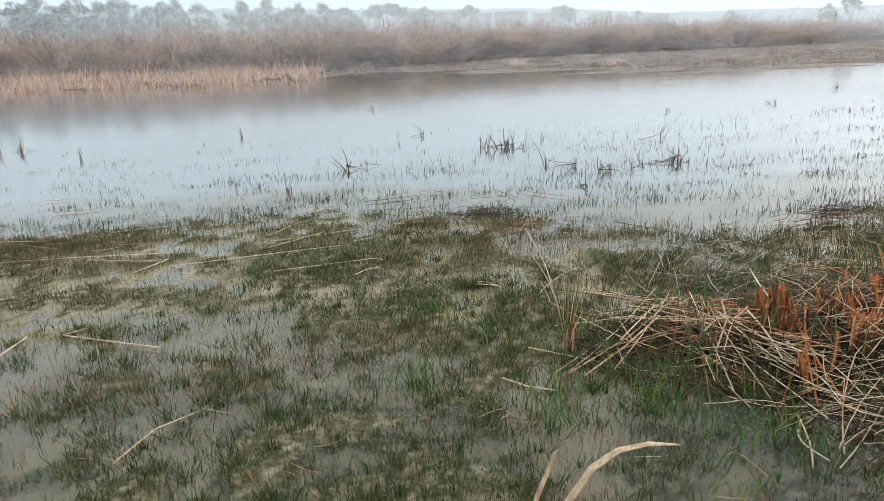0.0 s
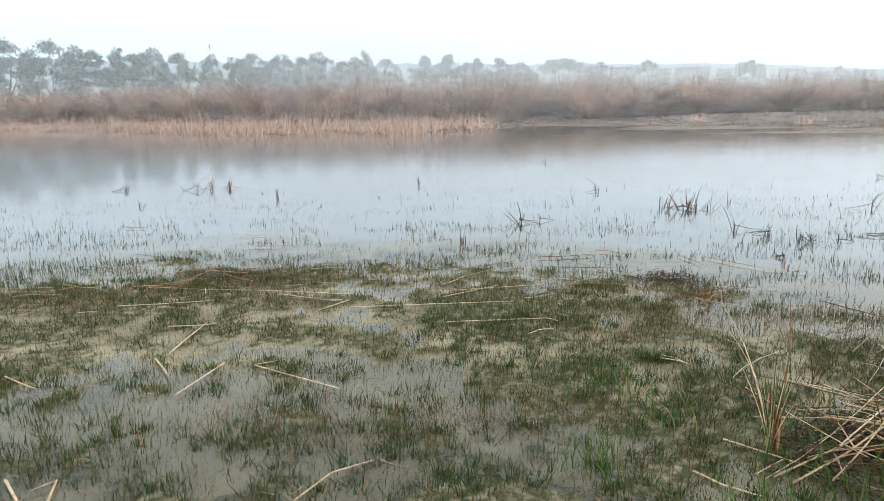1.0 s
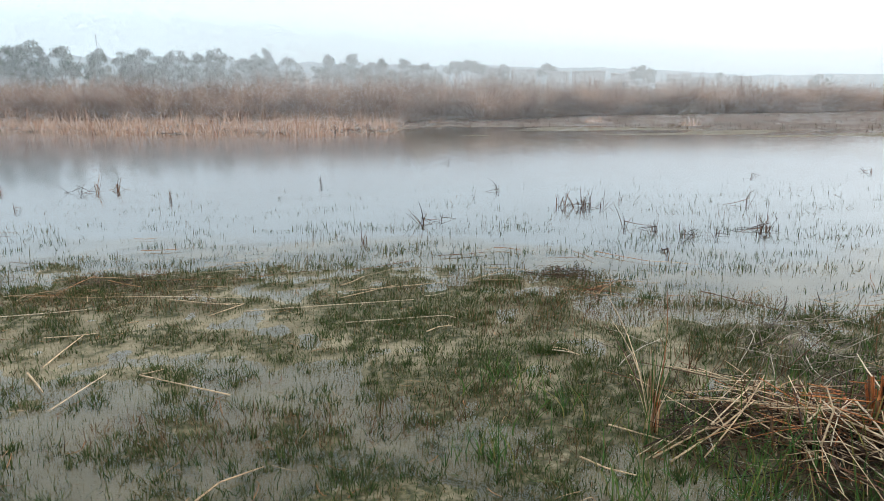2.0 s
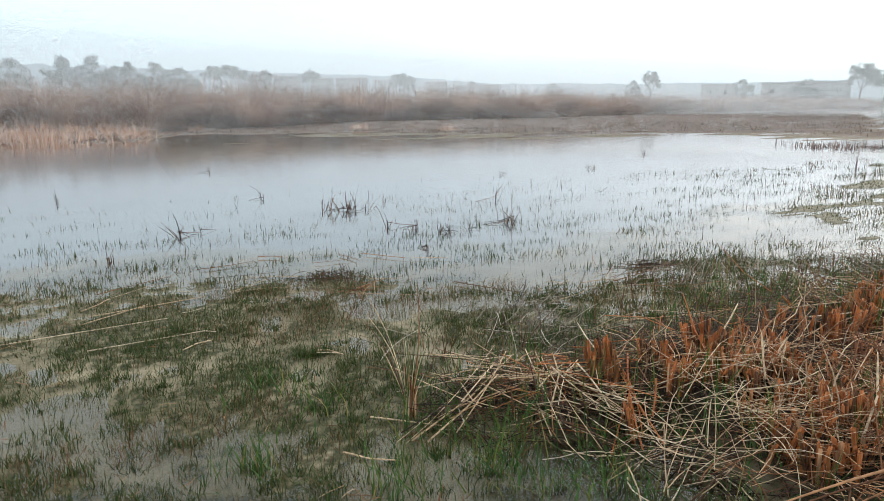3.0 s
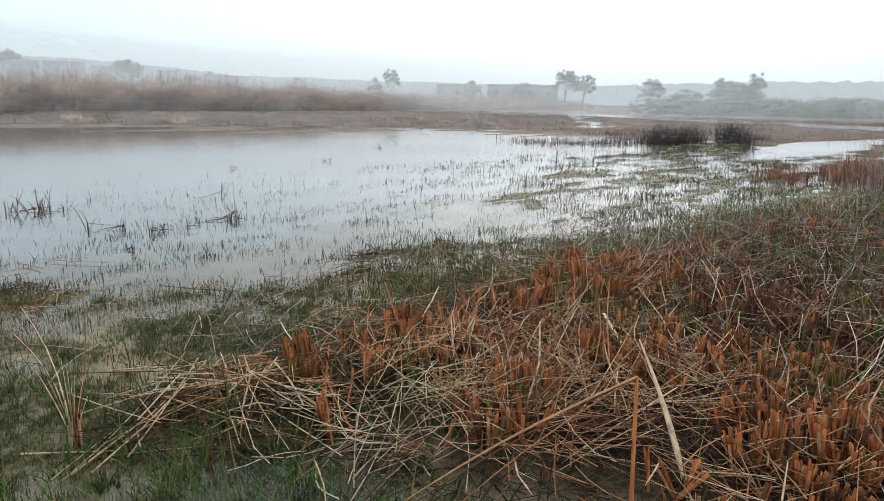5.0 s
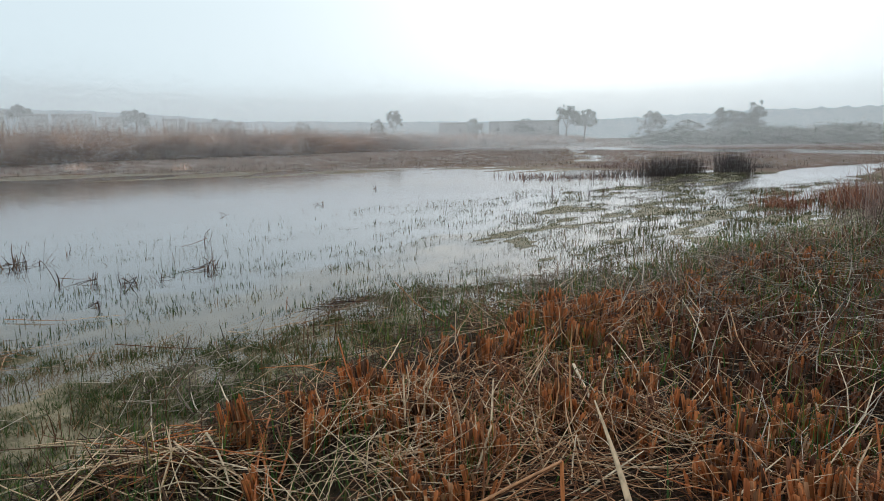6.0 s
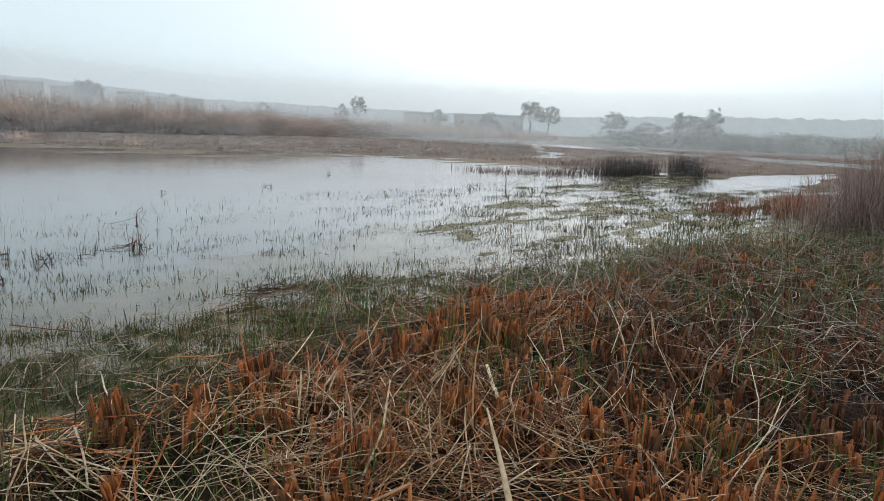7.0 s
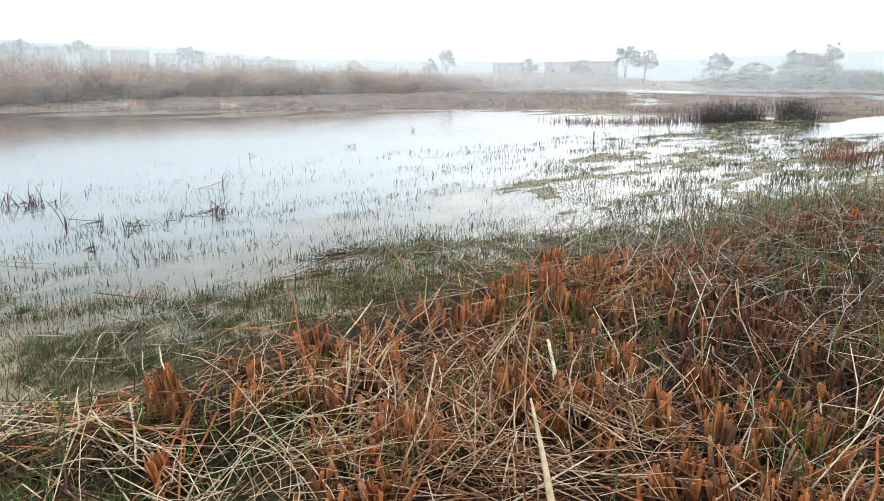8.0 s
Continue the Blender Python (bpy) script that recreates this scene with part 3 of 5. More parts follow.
def cut_fringe():
    """Pale orange cut stalks between the far water and the reeds."""
    cx = rng.uniform(-46, 1.3, 210)
    cy = far_shore(cx) + 0.3 + rng.uniform(0, 1, 210) ** 1.5 * np.minimum(13, reed_foot(cx) - far_shore(cx))
    size = rng.uniform(0.12, 0.75, 210) * np.interp(cx, [-30, -8, -3, 1], [0.8, 1.1, 1.2, 0.7]) * np.where(rng.uniform(0, 1, 210) < 0.12, 1.7, 1.0)
    k = rng.integers(0, 210, 9000)
    x, y = cx[k] + rng.normal(0, 0.42, 9000), cy[k] + rng.normal(0, 0.35, 9000)
    keep = (y > far_shore(x) + 0.15) & (x < 1.6) & (rng.uniform(0, 1, 9000) < np.interp(x, [-3.5, 1.2], [1.0, 0.25]))
    x, y, k = x[keep], y[keep], k[keep]
    n = len(x)
    z, *_ = land(x, y)
    v, f = ribbons(np.stack([x, y, z - 0.03], -1), leaning(n, 0.6), np.zeros((n, 3)), size[k] * rng.uniform(0.4, 1.15, n), rng.uniform(0.025, 0.06, n), rng.uniform(-0.8, 0.8, n), 1, 0.35)
    tagged(link_mesh("cut_reed_fringe", v, f, FRINGE), "pale orange cut reed stalks along the far shore", "reed stubble", kind="stuff")
    n = 1300
    x = rng.uniform(-60, 60, n)
    y = far_shore(x) + rng.uniform(0.2, 9, n)
    z, *_ = land(x, y)
    v, f = ribbons(np.stack([x, y, z], -1), leaning(n, 0.5), np.zeros((n, 3)), rng.uniform(0.1, 0.3, n), rng.uniform(0.02, 0.05, n), rng.uniform(-0.8, 0.8, n), 1, 0.5)
    tagged(link_mesh("shore_stubble", v, f, FLATS), "low brown dead stubble on the muddy shore", "stubble", kind="stuff")
    n = 2600
    x = rng.uniform(-46, 1.6, n)
    y = far_shore(x) + rng.uniform(0, 1, n) * 9
    z = land(x, y)[0] + rng.uniform(0, 0.3, n)
    v, f = ribbons(np.stack([x, y, z], -1), leaning(n, 1.3), np.zeros((n, 3)), rng.uniform(0.4, 1.3, n), rng.uniform(0.02, 0.045, n), rng.uniform(-0.9, 0.9, n), 1, 0.4)
    tagged(link_mesh("fringe_straw", v, f, FRINGE), "pale straw fallen among the cut reed stalks", "straw", kind="stuff")
    n = 40000
    x = rng.uniform(-60, 170, n)
    y = far_shore(x) + rng.uniform(0, 1, n) ** 1.5 * 60
    x2 = rng.uniform(28, 170, n // 2)
    x, y = np.concatenate([x, x2]), np.concatenate([y, rng.uniform(-6, 60, n // 2)])
    z, *_ = land(x, y)
    keep = (z > 0.0) & (y < reed_foot(x)) & (on_bank(x, y) < 0) & (fbm(x * 0.12, y * 0.3, 65) > 0.52)
    x, y, z = x[keep], y[keep], z[keep]
    n = len(x)
    v, f = ribbons(np.stack([x, y, z], -1), leaning(n, 0.4), np.zeros((n, 3)), rng.uniform(0.04, 0.16, n), rng.uniform(0.02, 0.07, n), rng.uniform(-0.9, 0.9, n), 1, 0.6)
    tagged(link_mesh("marsh_stubble", v, f, FLATS), "low reddish brown dead growth on the marsh", "stubble", kind="stuff")
    for x, y in ((14.9, 44.8), (18.4, 38.2), (4.6, 50.0)):
        n = 60
        px, py = x + rng.normal(0, 0.3, n), y + rng.normal(0, 0.25, n)
        v, f = ribbons(np.stack([px, py, land(px, py)[0]], -1), leaning(n, 0.7), np.zeros((n, 3)), rng.uniform(0.2, 0.55, n), rng.uniform(0.02, 0.05, n), rng.uniform(-0.9, 0.9, n), 1, 0.5)
        tagged(link_mesh("straw_pile", v, f, FRINGE), "small pale pile of cut straw on the far shore", "straw pile", "straw piles on the far shore", "stuff")


cut_fringe()


# ---- trees and houses on the horizon ----
def make_tree(kind):
    """A thorn tree with a forked trunk and a flat or rounded crown; 10 m high at scale 1."""
    ob = thing("tree", 0, 0, -60, "dusty grey-green thorn tree with an open crown", "tree", "trees on the horizon")
    flat = {"flat": 0.16, "round": 0.42, "tall": 0.6, "lobed": 0.3}[kind]
    wide = {"flat": 4.2, "round": 3.4, "tall": 2.6, "lobed": 3.5}[kind]
    fork = {"flat": 5.0, "round": 2.6, "tall": 3.4, "lobed": 4.0}[kind]
    lean = rng.uniform(-0.8, 0.8, 2)
    s = np.linspace(0, 1, 6)
    trunk = np.stack([lean[0] * s**2, lean[1] * s**2, fork * s], -1)[None]
    v, f = tubes(trunk, np.linspace(0.3, 0.2, 6)[None], np.linspace(0.3, 0.2, 6)[None], 7)
    link_mesh("trunk", v, f, BARK, ob, smooth=True)
    tips, limbs = [], []
    for k in range(5):
        a = 2 * math.pi * k / 5 + rng.uniform(-0.3, 0.3)
        r = wide * rng.uniform(0.45, 0.9)
        top = np.array([lean[0] + r * math.cos(a), lean[1] + r * math.sin(a), 10 * rng.uniform(0.78, 0.92)])
        start = trunk[0, -1]
        p = start + (top - start) * s[:, None] + np.array([0, 0, 1.0]) * (np.sin(s * np.pi) * -0.5)[:, None]
        limbs.append(p)
        tips.append(top)
    for p in limbs:
        v, f = tubes(p[None], np.linspace(0.1, 0.03, 6)[None], np.linspace(0.1, 0.03, 6)[None], 5)
        link_mesh("limb", v, f, BARK, ob, smooth=True)
    clump = []
    for k in range(64):
        a, r = rng.uniform(0, 2 * math.pi), math.sqrt(rng.uniform(0, 1))
        h = 10 - 10 * flat * rng.uniform(0, 1) - 10 * flat * 0.7 * r * r
        clump.append((lean[0] + wide * r * math.cos(a), lean[1] + wide * r * math.sin(a), h))
    clump = np.array(clump)
    n = 6500
    off = rng.normal(0, 1, (n, 3))
    off *= (rng.uniform(0, 1, n) ** 0.5 / (np.linalg.norm(off, axis=1) + 1e-6))[:, None]
    p = clump[rng.integers(0, len(clump), n)] + off * np.array([0.8, 0.8, 0.55])
    way = rng.normal(0, 1, (n, 3))
    way /= np.linalg.norm(way, axis=1, keepdims=True)
    v, f = ribbons(p, way, np.zeros((n, 3)), rng.uniform(0.18, 0.34, n), rng.uniform(0.11, 0.19, n), rng.uniform(0, 6.3, n), 1, 0.4)
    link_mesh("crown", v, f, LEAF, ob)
    return ob


TREES = {}
for kind in ("flat", "round", "tall", "lobed"):
    TREES[kind] = [make_tree(kind) for _ in range(2)]
placed_trees = set()


def put_tree(kind, x, y, top, wide=1.0):
    ob = TREES[kind][int(rng.integers(2))]
    z = float(land(x, y)[0]) - 0.1
    m = pose(x, y, z, 0, 0, rng.uniform(0, 360))
    if ob.name not in placed_trees:
        placed_trees.add(ob.name)
        ob.matrix_basis = m
    else:
        ob = copy_thing(ob, m)
    ob.scale = (wide, wide, (top - z) / 10.3)


# trees behind the far reeds
for kind, x, y, top, wide in [
    ("round", -92.7, 118.4, 16.0, 1.5), ("round", -89, 121, 14.6, 1.1), ("round", -85.4, 123.7, 15.4, 1.5), ("round", -79.4, 127.7, 15.4, 1.5),
    ("round", -76.7, 135, 14.8, 1.5), ("round", -72.3, 142, 14.7, 1.4), ("round", -64.7, 135.7, 14.3, 1.2), ("round", -59.4, 138.1, 13.3, 1.3),
    ("round", -50.3, 131, 12.4, 0.7), ("round", -49.2, 146, 12.8, 1.2), ("round", -45.9, 143.1, 13.3, 1.2), ("round", -42.2, 149.4, 13.4, 1.3),
    ("round", -37.9, 155.5, 13.2, 1.2), ("round", -32.2, 146.8, 13.4, 1.1), ("round", -26, 148, 12.4, 1.3), ("tall", -23.1, 153.5, 15.0, 0.9),
    ("round", -18.1, 149.1, 11.9, 1.1), ("round", -9.6, 149.9, 12.4, 1.1), ("round", -4.3, 150.1, 12.6, 1.2), ("round", 0.9, 155.2, 11.9, 1.1),
]:
    put_tree(kind, x, y, top, wide)
# trees along the middle of the horizon
for kind, x, y, top, wide in [
    ("round", 6.9, 150, 11.5, 1.2), ("round", 11.7, 149.7, 10.5, 1.2), ("flat", 20.5, 148.7, 10.7, 1.1), ("round", 29.0, 157.4, 10.6, 1.2),
    ("flat", 40.1, 155, 10.3, 0.55), ("round", 44.6, 158, 8.9, 0.5), ("lobed", 64.3, 157.5, 10.1, 1.1), ("round", 94.1, 176.5, 9.2, 0.8),
    ("round", 114.2, 164.3, 8.2, 0.7), ("round", 131.9, 150.4, 8.6, 0.6), ("lobed", 135.4, 147.3, 11.0, 0.7), ("round", 153.6, 132, 8.2, 1.0),
    ("round", 161.5, 119.4, 7.8, 1.0), ("lobed", 159.6, 103.2, 10.9, 0.95), ("lobed", 161.9, 98.9, 9.8, 0.85), ("round", 171, 83, 8.8, 1.0),
    ("round", 183.7, 79.2, 6.2, 1.2), ("round", 178, 66.7, 8.9, 1.1), ("tall", 180.3, 60.2, 11.2, 0.9), ("round", 179.6, 63, 7.9, 0.8),
]:
    put_tree(kind, x, y, top, wide)
def make_shrub():
    ob = thing("shrub", 0, 0, -60, "low dusty thicket shrub beyond the marsh", "shrub", "thicket beyond the marsh")
    s = np.linspace(0, 1, 4)
    for k in range(4):
        a = k * 1.6 + rng.uniform(0, 1)
        p = np.stack([1.3 * np.cos(a) * s, 1.3 * np.sin(a) * s, 1.9 * s - 0.1], -1)
        v, f = tubes(p[None], np.linspace(0.07, 0.03, 4)[None], np.linspace(0.07, 0.03, 4)[None], 5)
        link_mesh("stem", v, f, BARK, ob)
    n = 1700
    clump = np.stack([rng.normal(0, 1.6, 30), rng.normal(0, 1.3, 30), rng.uniform(0.2, 2.0, 30)], -1)
    p = clump[rng.integers(0, 30, n)] + rng.normal(0, 0.34, (n, 3))
    p[:, 2] = np.maximum(p[:, 2], 0.05)
    way = rng.normal(0, 1, (n, 3))
    way /= np.linalg.norm(way, axis=1, keepdims=True)
    v, f = ribbons(p, way, np.zeros((n, 3)), rng.uniform(0.15, 0.3, n), rng.uniform(0.09, 0.16, n), rng.uniform(0, 6.3, n), 1, 0.4)
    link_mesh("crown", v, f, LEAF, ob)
    return ob


SHRUBS = [make_shrub() for _ in range(3)]
for k in range(84):
    a, r = radians(-4 + 30 * ((k * 0.618) % 1)), rng.uniform(112, 150)
    x, y = r * math.cos(a), r * math.sin(a)
    m = pose(x, y, float(land(x, y)[0]), 0, 0, rng.uniform(0, 360))
    one = SHRUBS[k] if k < 3 else copy_thing(SHRUBS[k % 3], m)
    one.matrix_basis = m
    one.scale = (1.5, 1.5, rng.uniform(0.8, 1.3))


def box(x0, x1, y0, y1, z0, z1):
    v = np.array([[x, y, z] for z in (z0, z1) for y in (y0, y1) for x in (x0, x1)], float)
    return v, np.array([[0, 2, 3, 1], [4, 5, 7, 6], [0, 1, 5, 4], [1, 3, 7, 5], [3, 2, 6, 7], [2, 0, 4, 6]])


def house(x0, y0, x1, y1, top):
    """A flat-roofed two-storey house seen far off."""
    long, turn = math.hypot(x1 - x0, y1 - y0), math.degrees(math.atan2(y1 - y0, x1 - x0))
    ob = thing("house", (x0 + x1) / 2, (y0 + y1) / 2, 0, "pale flat-roofed house far off in the haze", "house", "houses on the horizon")
    ob.rotation_euler = (0, 0, radians(turn))
    h = long / 2
    v, f = box(-h, h, 0, 6, -0.3, top - 0.35)
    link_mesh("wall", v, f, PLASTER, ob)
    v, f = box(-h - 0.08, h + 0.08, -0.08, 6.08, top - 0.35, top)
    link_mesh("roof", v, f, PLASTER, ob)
    n = max(2, int(long / 4.5))
    for k in range(n):
        c = -h + (k + 0.5) * long / n
        for low in (1.0, top / 2 + 0.6):
            v, f = box(c - 0.5, c + 0.5, -0.04, 0.1, low, low + 1.2)
            link_mesh("window", v, f, GLASS_DARK, ob)


for spot in [(30.1, 147.1, 35.5, 145.9, 8.5), (37.7, 145.3, 42.3, 144, 8.0), (42.9, 143.9, 49.5, 141.7, 8.0), (50.6, 141.3, 54.5, 139.8, 7.4),
             (61.3, 137, 65.4, 135, 7.0), (78.2, 162.2, 90.7, 155.6, 7.2), (144.9, 138, 150.5, 131.8, 6.7), (154.7, 126.8, 166.9, 110.3, 6.8)]:
    house(*spot)


def mast(x, y, tall):
    ob = thing("mast", x, y, 0, "thin grey mast rising above the far trees", "mast")
    v, f = tubes(np.array([[[0, 0, -0.2], [0, 0, tall * 0.5], [0.05, 0, tall]]]), np.array([[0.1, 0.08, 0.05]]), np.array([[0.1, 0.08, 0.05]]), 6)
    link_mesh("pole", v, f, BARK, ob)
    v, f = tubes(np.array([[[-0.3, 0, tall - 0.9], [0, 0, tall - 0.85], [0.3, 0, tall - 0.9]]]), 0.03, 0.03, 5)
    link_mesh("crossarm", v, f, BARK, ob)


mast(-49.8, 131.0, 14.2)

# ---- grass and sprouts ----
def grass_mat():
    """Short grass on the hummocks and thin sprouts in the film of water between them."""
    n = 520000
    x, y = scatter(n, -8, 9, 0.6, 7.6)
    near = np.hypot(x - 0.3, y)
    z, moss, peat, shore = land(x, y)
    d = mat_edge(x) - y + 1.7 * (fbm(x * 0.9, y * 1.3, 5, 4) - 0.5)
    want = (0.06 + 0.94 * moss**1.2) * np.clip(d / 1.6 + 0.75, 0, 1) * (1 - 0.85 * np.clip(peat, 0, 1))
    want = want * np.clip(fbm(x * 10, y * 12, 73) * 3.2 - 0.95, 0.04, 1)
    keep = rng.uniform(0, 1, n) < want * np.interp(near, [2, 4, 7], [1.0, 0.85, 0.6])
    x, y, z, moss, near = x[keep], y[keep], z[keep], moss[keep], near[keep]
    n = len(x)
    length = rng.uniform(0.022, 0.07, n) * (0.7 + 0.5 * moss)
    a = rng.uniform(0, 2 * np.pi, n)
    bend = np.stack([np.cos(a), np.sin(a), -0.6 + 0 * a], -1) * rng.uniform(0, 0.7, n)[:, None]
    v, f = ribbons(np.stack([x, y, z - 0.005], -1), leaning(n, 0.45), bend, length, rng.uniform(0.0025, 0.005, n) * np.interp(near, [2, 6], [1, 1.6]), rng.uniform(0, 6.3, n), 2)
    tagged(link_mesh("grass", v, f, GRASS), "short green and brown grass on wet hummocks", "grass", kind="stuff")
    n = 260000
    x, y = scatter(n, -7, 7, 0.9, 7.0)
    z, moss, peat, shore = land(x, y)
    d = mat_edge(x) - y + 1.7 * (fbm(x * 0.9, y * 1.3, 5, 4) - 0.5)
    keep = (rng.uniform(0, 1, n) < np.interp(np.hypot(x, y), [2, 4, 6.5], [0.6, 0.65, 0.4]) * (0.2 + 0.8 * fbm(x * 1.6, y * 1.6, 71)) * (peat < 0.3)) & (d > -0.2)
    x, y, z = x[keep], y[keep], z[keep]
    n = len(x)
    v, f = ribbons(np.stack([x, y, z - 0.01], -1), leaning(n, 0.18), leaning(n, 0.9) * [[0.2, 0.2, 0]], rng.uniform(0.02, 0.065, n), rng.uniform(0.002, 0.004, n), rng.uniform(0, 6.3, n), 2)
    tagged(link_mesh("grass_sprouts", v, f, SPROUT), "thin upright green sprouts standing in shallow water", "grass", kind="stuff")


grass_mat()


def grass_tufts():
    """Dark green tufts of radiating blades dotted over the mat."""
    n = 2400
    cx, cy = scatter(n, -6, 5, 1.0, 6.0)
    keep = (on_bank(cx, cy) < -0.1) & (cy < mat_edge(cx) - 0.2) & (vnoise(cx * 0.9, cy * 0.9, 75) > np.interp(cx, [-4, 0.5], [0.55, 0.3]))
    cx, cy = cx[keep], cy[keep]
    k = rng.integers(0, len(cx), len(cx) * 42)
    n = len(k)
    r = np.abs(rng.normal(0, 0.042, n)) * (0.5 + 0.9 * vnoise(cx[k] * 7, cy[k] * 7, 77))
    a = rng.uniform(0, 2 * np.pi, n)
    x, y = cx[k] + r * np.cos(a) * 1.4, cy[k] + r * np.sin(a)
    z = land(x, y)[0]
    bend = np.stack([np.cos(a), np.sin(a), -0.5 + 0 * a], -1) * rng.uniform(0, 0.6, n)[:, None]
    v, f = ribbons(np.stack([x, y, z - 0.005], -1), leaning(n, 0.6), bend, rng.uniform(0.03, 0.085, n), rng.uniform(0.003, 0.006, n), rng.uniform(0, 6.3, n), 2)
    tagged(link_mesh("grass_tufts", v, f, TUFT), "dark green grass tufts dotted over the wet mat", "grass", kind="stuff")
    # dead brown swathes
    n = 60000
    x, y = scatter(n, -6, 6, 1.6, 6.3)
    keep = (fbm(x * 0.9, y * 1.3, 79) > np.interp(y, [3, 4.2, 5.0, 5.6], [0.58, 0.5, 0.51, 0.57]) - 0.09 * np.clip(x + 0.2, 0, 1)) & (on_bank(x, y) < 0) & (y < mat_edge(x))
    x, y = x[keep], y[keep]
    n = len(x)
    z = np.maximum(land(x, y)[0], 0) + 0.01
    v, f = ribbons(np.stack([x, y, z], -1), leaning(n, 0.9), np.zeros((n, 3)), rng.uniform(0.03, 0.1, n), rng.uniform(0.002, 0.005, n), rng.uniform(0, 6.3, n), 1)
    tagged(link_mesh("dead_grass", v, f, RUST), "withered brown grass lying over the mat", "grass", kind="stuff")


grass_tufts()


def water_sprouts():
    """Scattered stems in the open water beyond the mat."""
    n = 320000
    x, y = scatter(n, -11, 18, 4.0, 13)
    d = y - mat_edge(x)
    want = np.exp(-np.clip(d, 0, 9) / np.interp(x, [-6, 0, 3, 8], [1.6, 1.5, 1.7, 2.0])) * (np.clip(fbm(x * 1.3, y * 2.4, 81, 4) * 9 - 4.9, 0, 1) + 0.05)
    keep = (d > -0.3) & (rng.uniform(0, 1, n) < want) & (on_bank(x, y) < 0)
    x, y = x[keep], y[keep]
    n = len(x)
    size = rng.uniform(0.004, 0.032, n) + 0.06 * rng.uniform(0, 1, n) ** 9
    v, f = ribbons(np.stack([x, y, 0 * x - 0.03], -1), leaning(n, 0.2), leaning(n, 0.9) * [[0.2, 0.2, 0]], size + 0.03, rng.uniform(0.005, 0.01, n), rng.uniform(0, 6.3, n), 2)
    tagged(link_mesh("water_sprouts", v, f, SPROUT), "sparse dark grass stems standing in open water", "grass", kind="stuff")
    n = 170000
    x, y = scatter(n, -9, 20, 3.2, 11.5)
    d = y - mat_edge(x)
    keep = (d > -0.6) & (on_bank(x, y) < -0.2) & (rng.uniform(0, 1, n) < np.exp(-np.clip(d, 0, 9) / np.interp(x, [0, 6, 12], [1.3, 2.4, 4.0])) * np.clip(fbm(x * 1.3, y * 3.2, 83, 4) * 9 - 4.6, 0, 1))
    x, y = x[keep], y[keep]
    n = len(x)
    v, f = ribbons(np.stack([x, y, 0 * x + 0.002], -1), leaning(n, 1.25), np.zeros((n, 3)), rng.uniform(0.02, 0.09, n), rng.uniform(0.004, 0.009, n) * np.interp(x, [4, 14], [1, 2.2]), rng.uniform(0, 6.3, n), 1)
    tagged(link_mesh("floating_weed", v, f, GRASS), "broken green and brown weed floating on the water", "weed", kind="stuff")
    n = 170000
    x, y = scatter(n, 4.5, 28, 2.4, 12)
    z, moss, peat, shore = land(x, y)
    keep = (rng.uniform(0, 1, n) < np.clip(moss, 0.015, 1)) & (y < field_edge(x) + 0.5) & (y > mat_edge(x) - 0.6) & (peat < 0.5)
    x, y, z = x[keep], y[keep], z[keep]
    n = len(x)
    v, f = ribbons(np.stack([x, y, z - 0.02], -1), leaning(n, 0.6), leaning(n, 0.9) * [[0.3, 0.3, 0]], rng.uniform(0.025, 0.065, n), rng.uniform(0.005, 0.009, n) * np.interp(x, [5, 20], [1, 2]), rng.uniform(0, 6.3, n), 2)
    tagged(link_mesh("flooded_meadow", v, f, MEADOW), "green grass patches standing in flooded meadow", "grass", kind="stuff")


water_sprouts()


def rim_stand():
    """Upright green and brown stems in the shallows behind the straw heap."""
    n = 3600
    x, y = scatter(n, 0.3, 7.5, 2.3, 4.9)
    keep = (on_bank(x, y) < 0.05) & (on_bank(x, y) > -1.3) & (rng.uniform(0, 1, n) < np.clip(fbm(x * 1.5, y * 1.5, 95) * 3 - 0.9, 0, 1)) & (y < mat_edge(x) + 0.1)
    x, y = x[keep], y[keep]
    n = len(x)
    z = land(x, y)[0]
    v, f = ribbons(np.stack([x, y, z - 0.01], -1), leaning(n, 0.2), leaning(n, 0.9) * [[0.25, 0.25, 0]], rng.uniform(0.06, 0.19, n), rng.uniform(0.003, 0.006, n), rng.uniform(0, 6.3, n), 3)
    tagged(link_mesh("rim_grass", v, f, GRASS), "upright green and brown stems in the shallows", "grass", kind="stuff")


rim_stand()


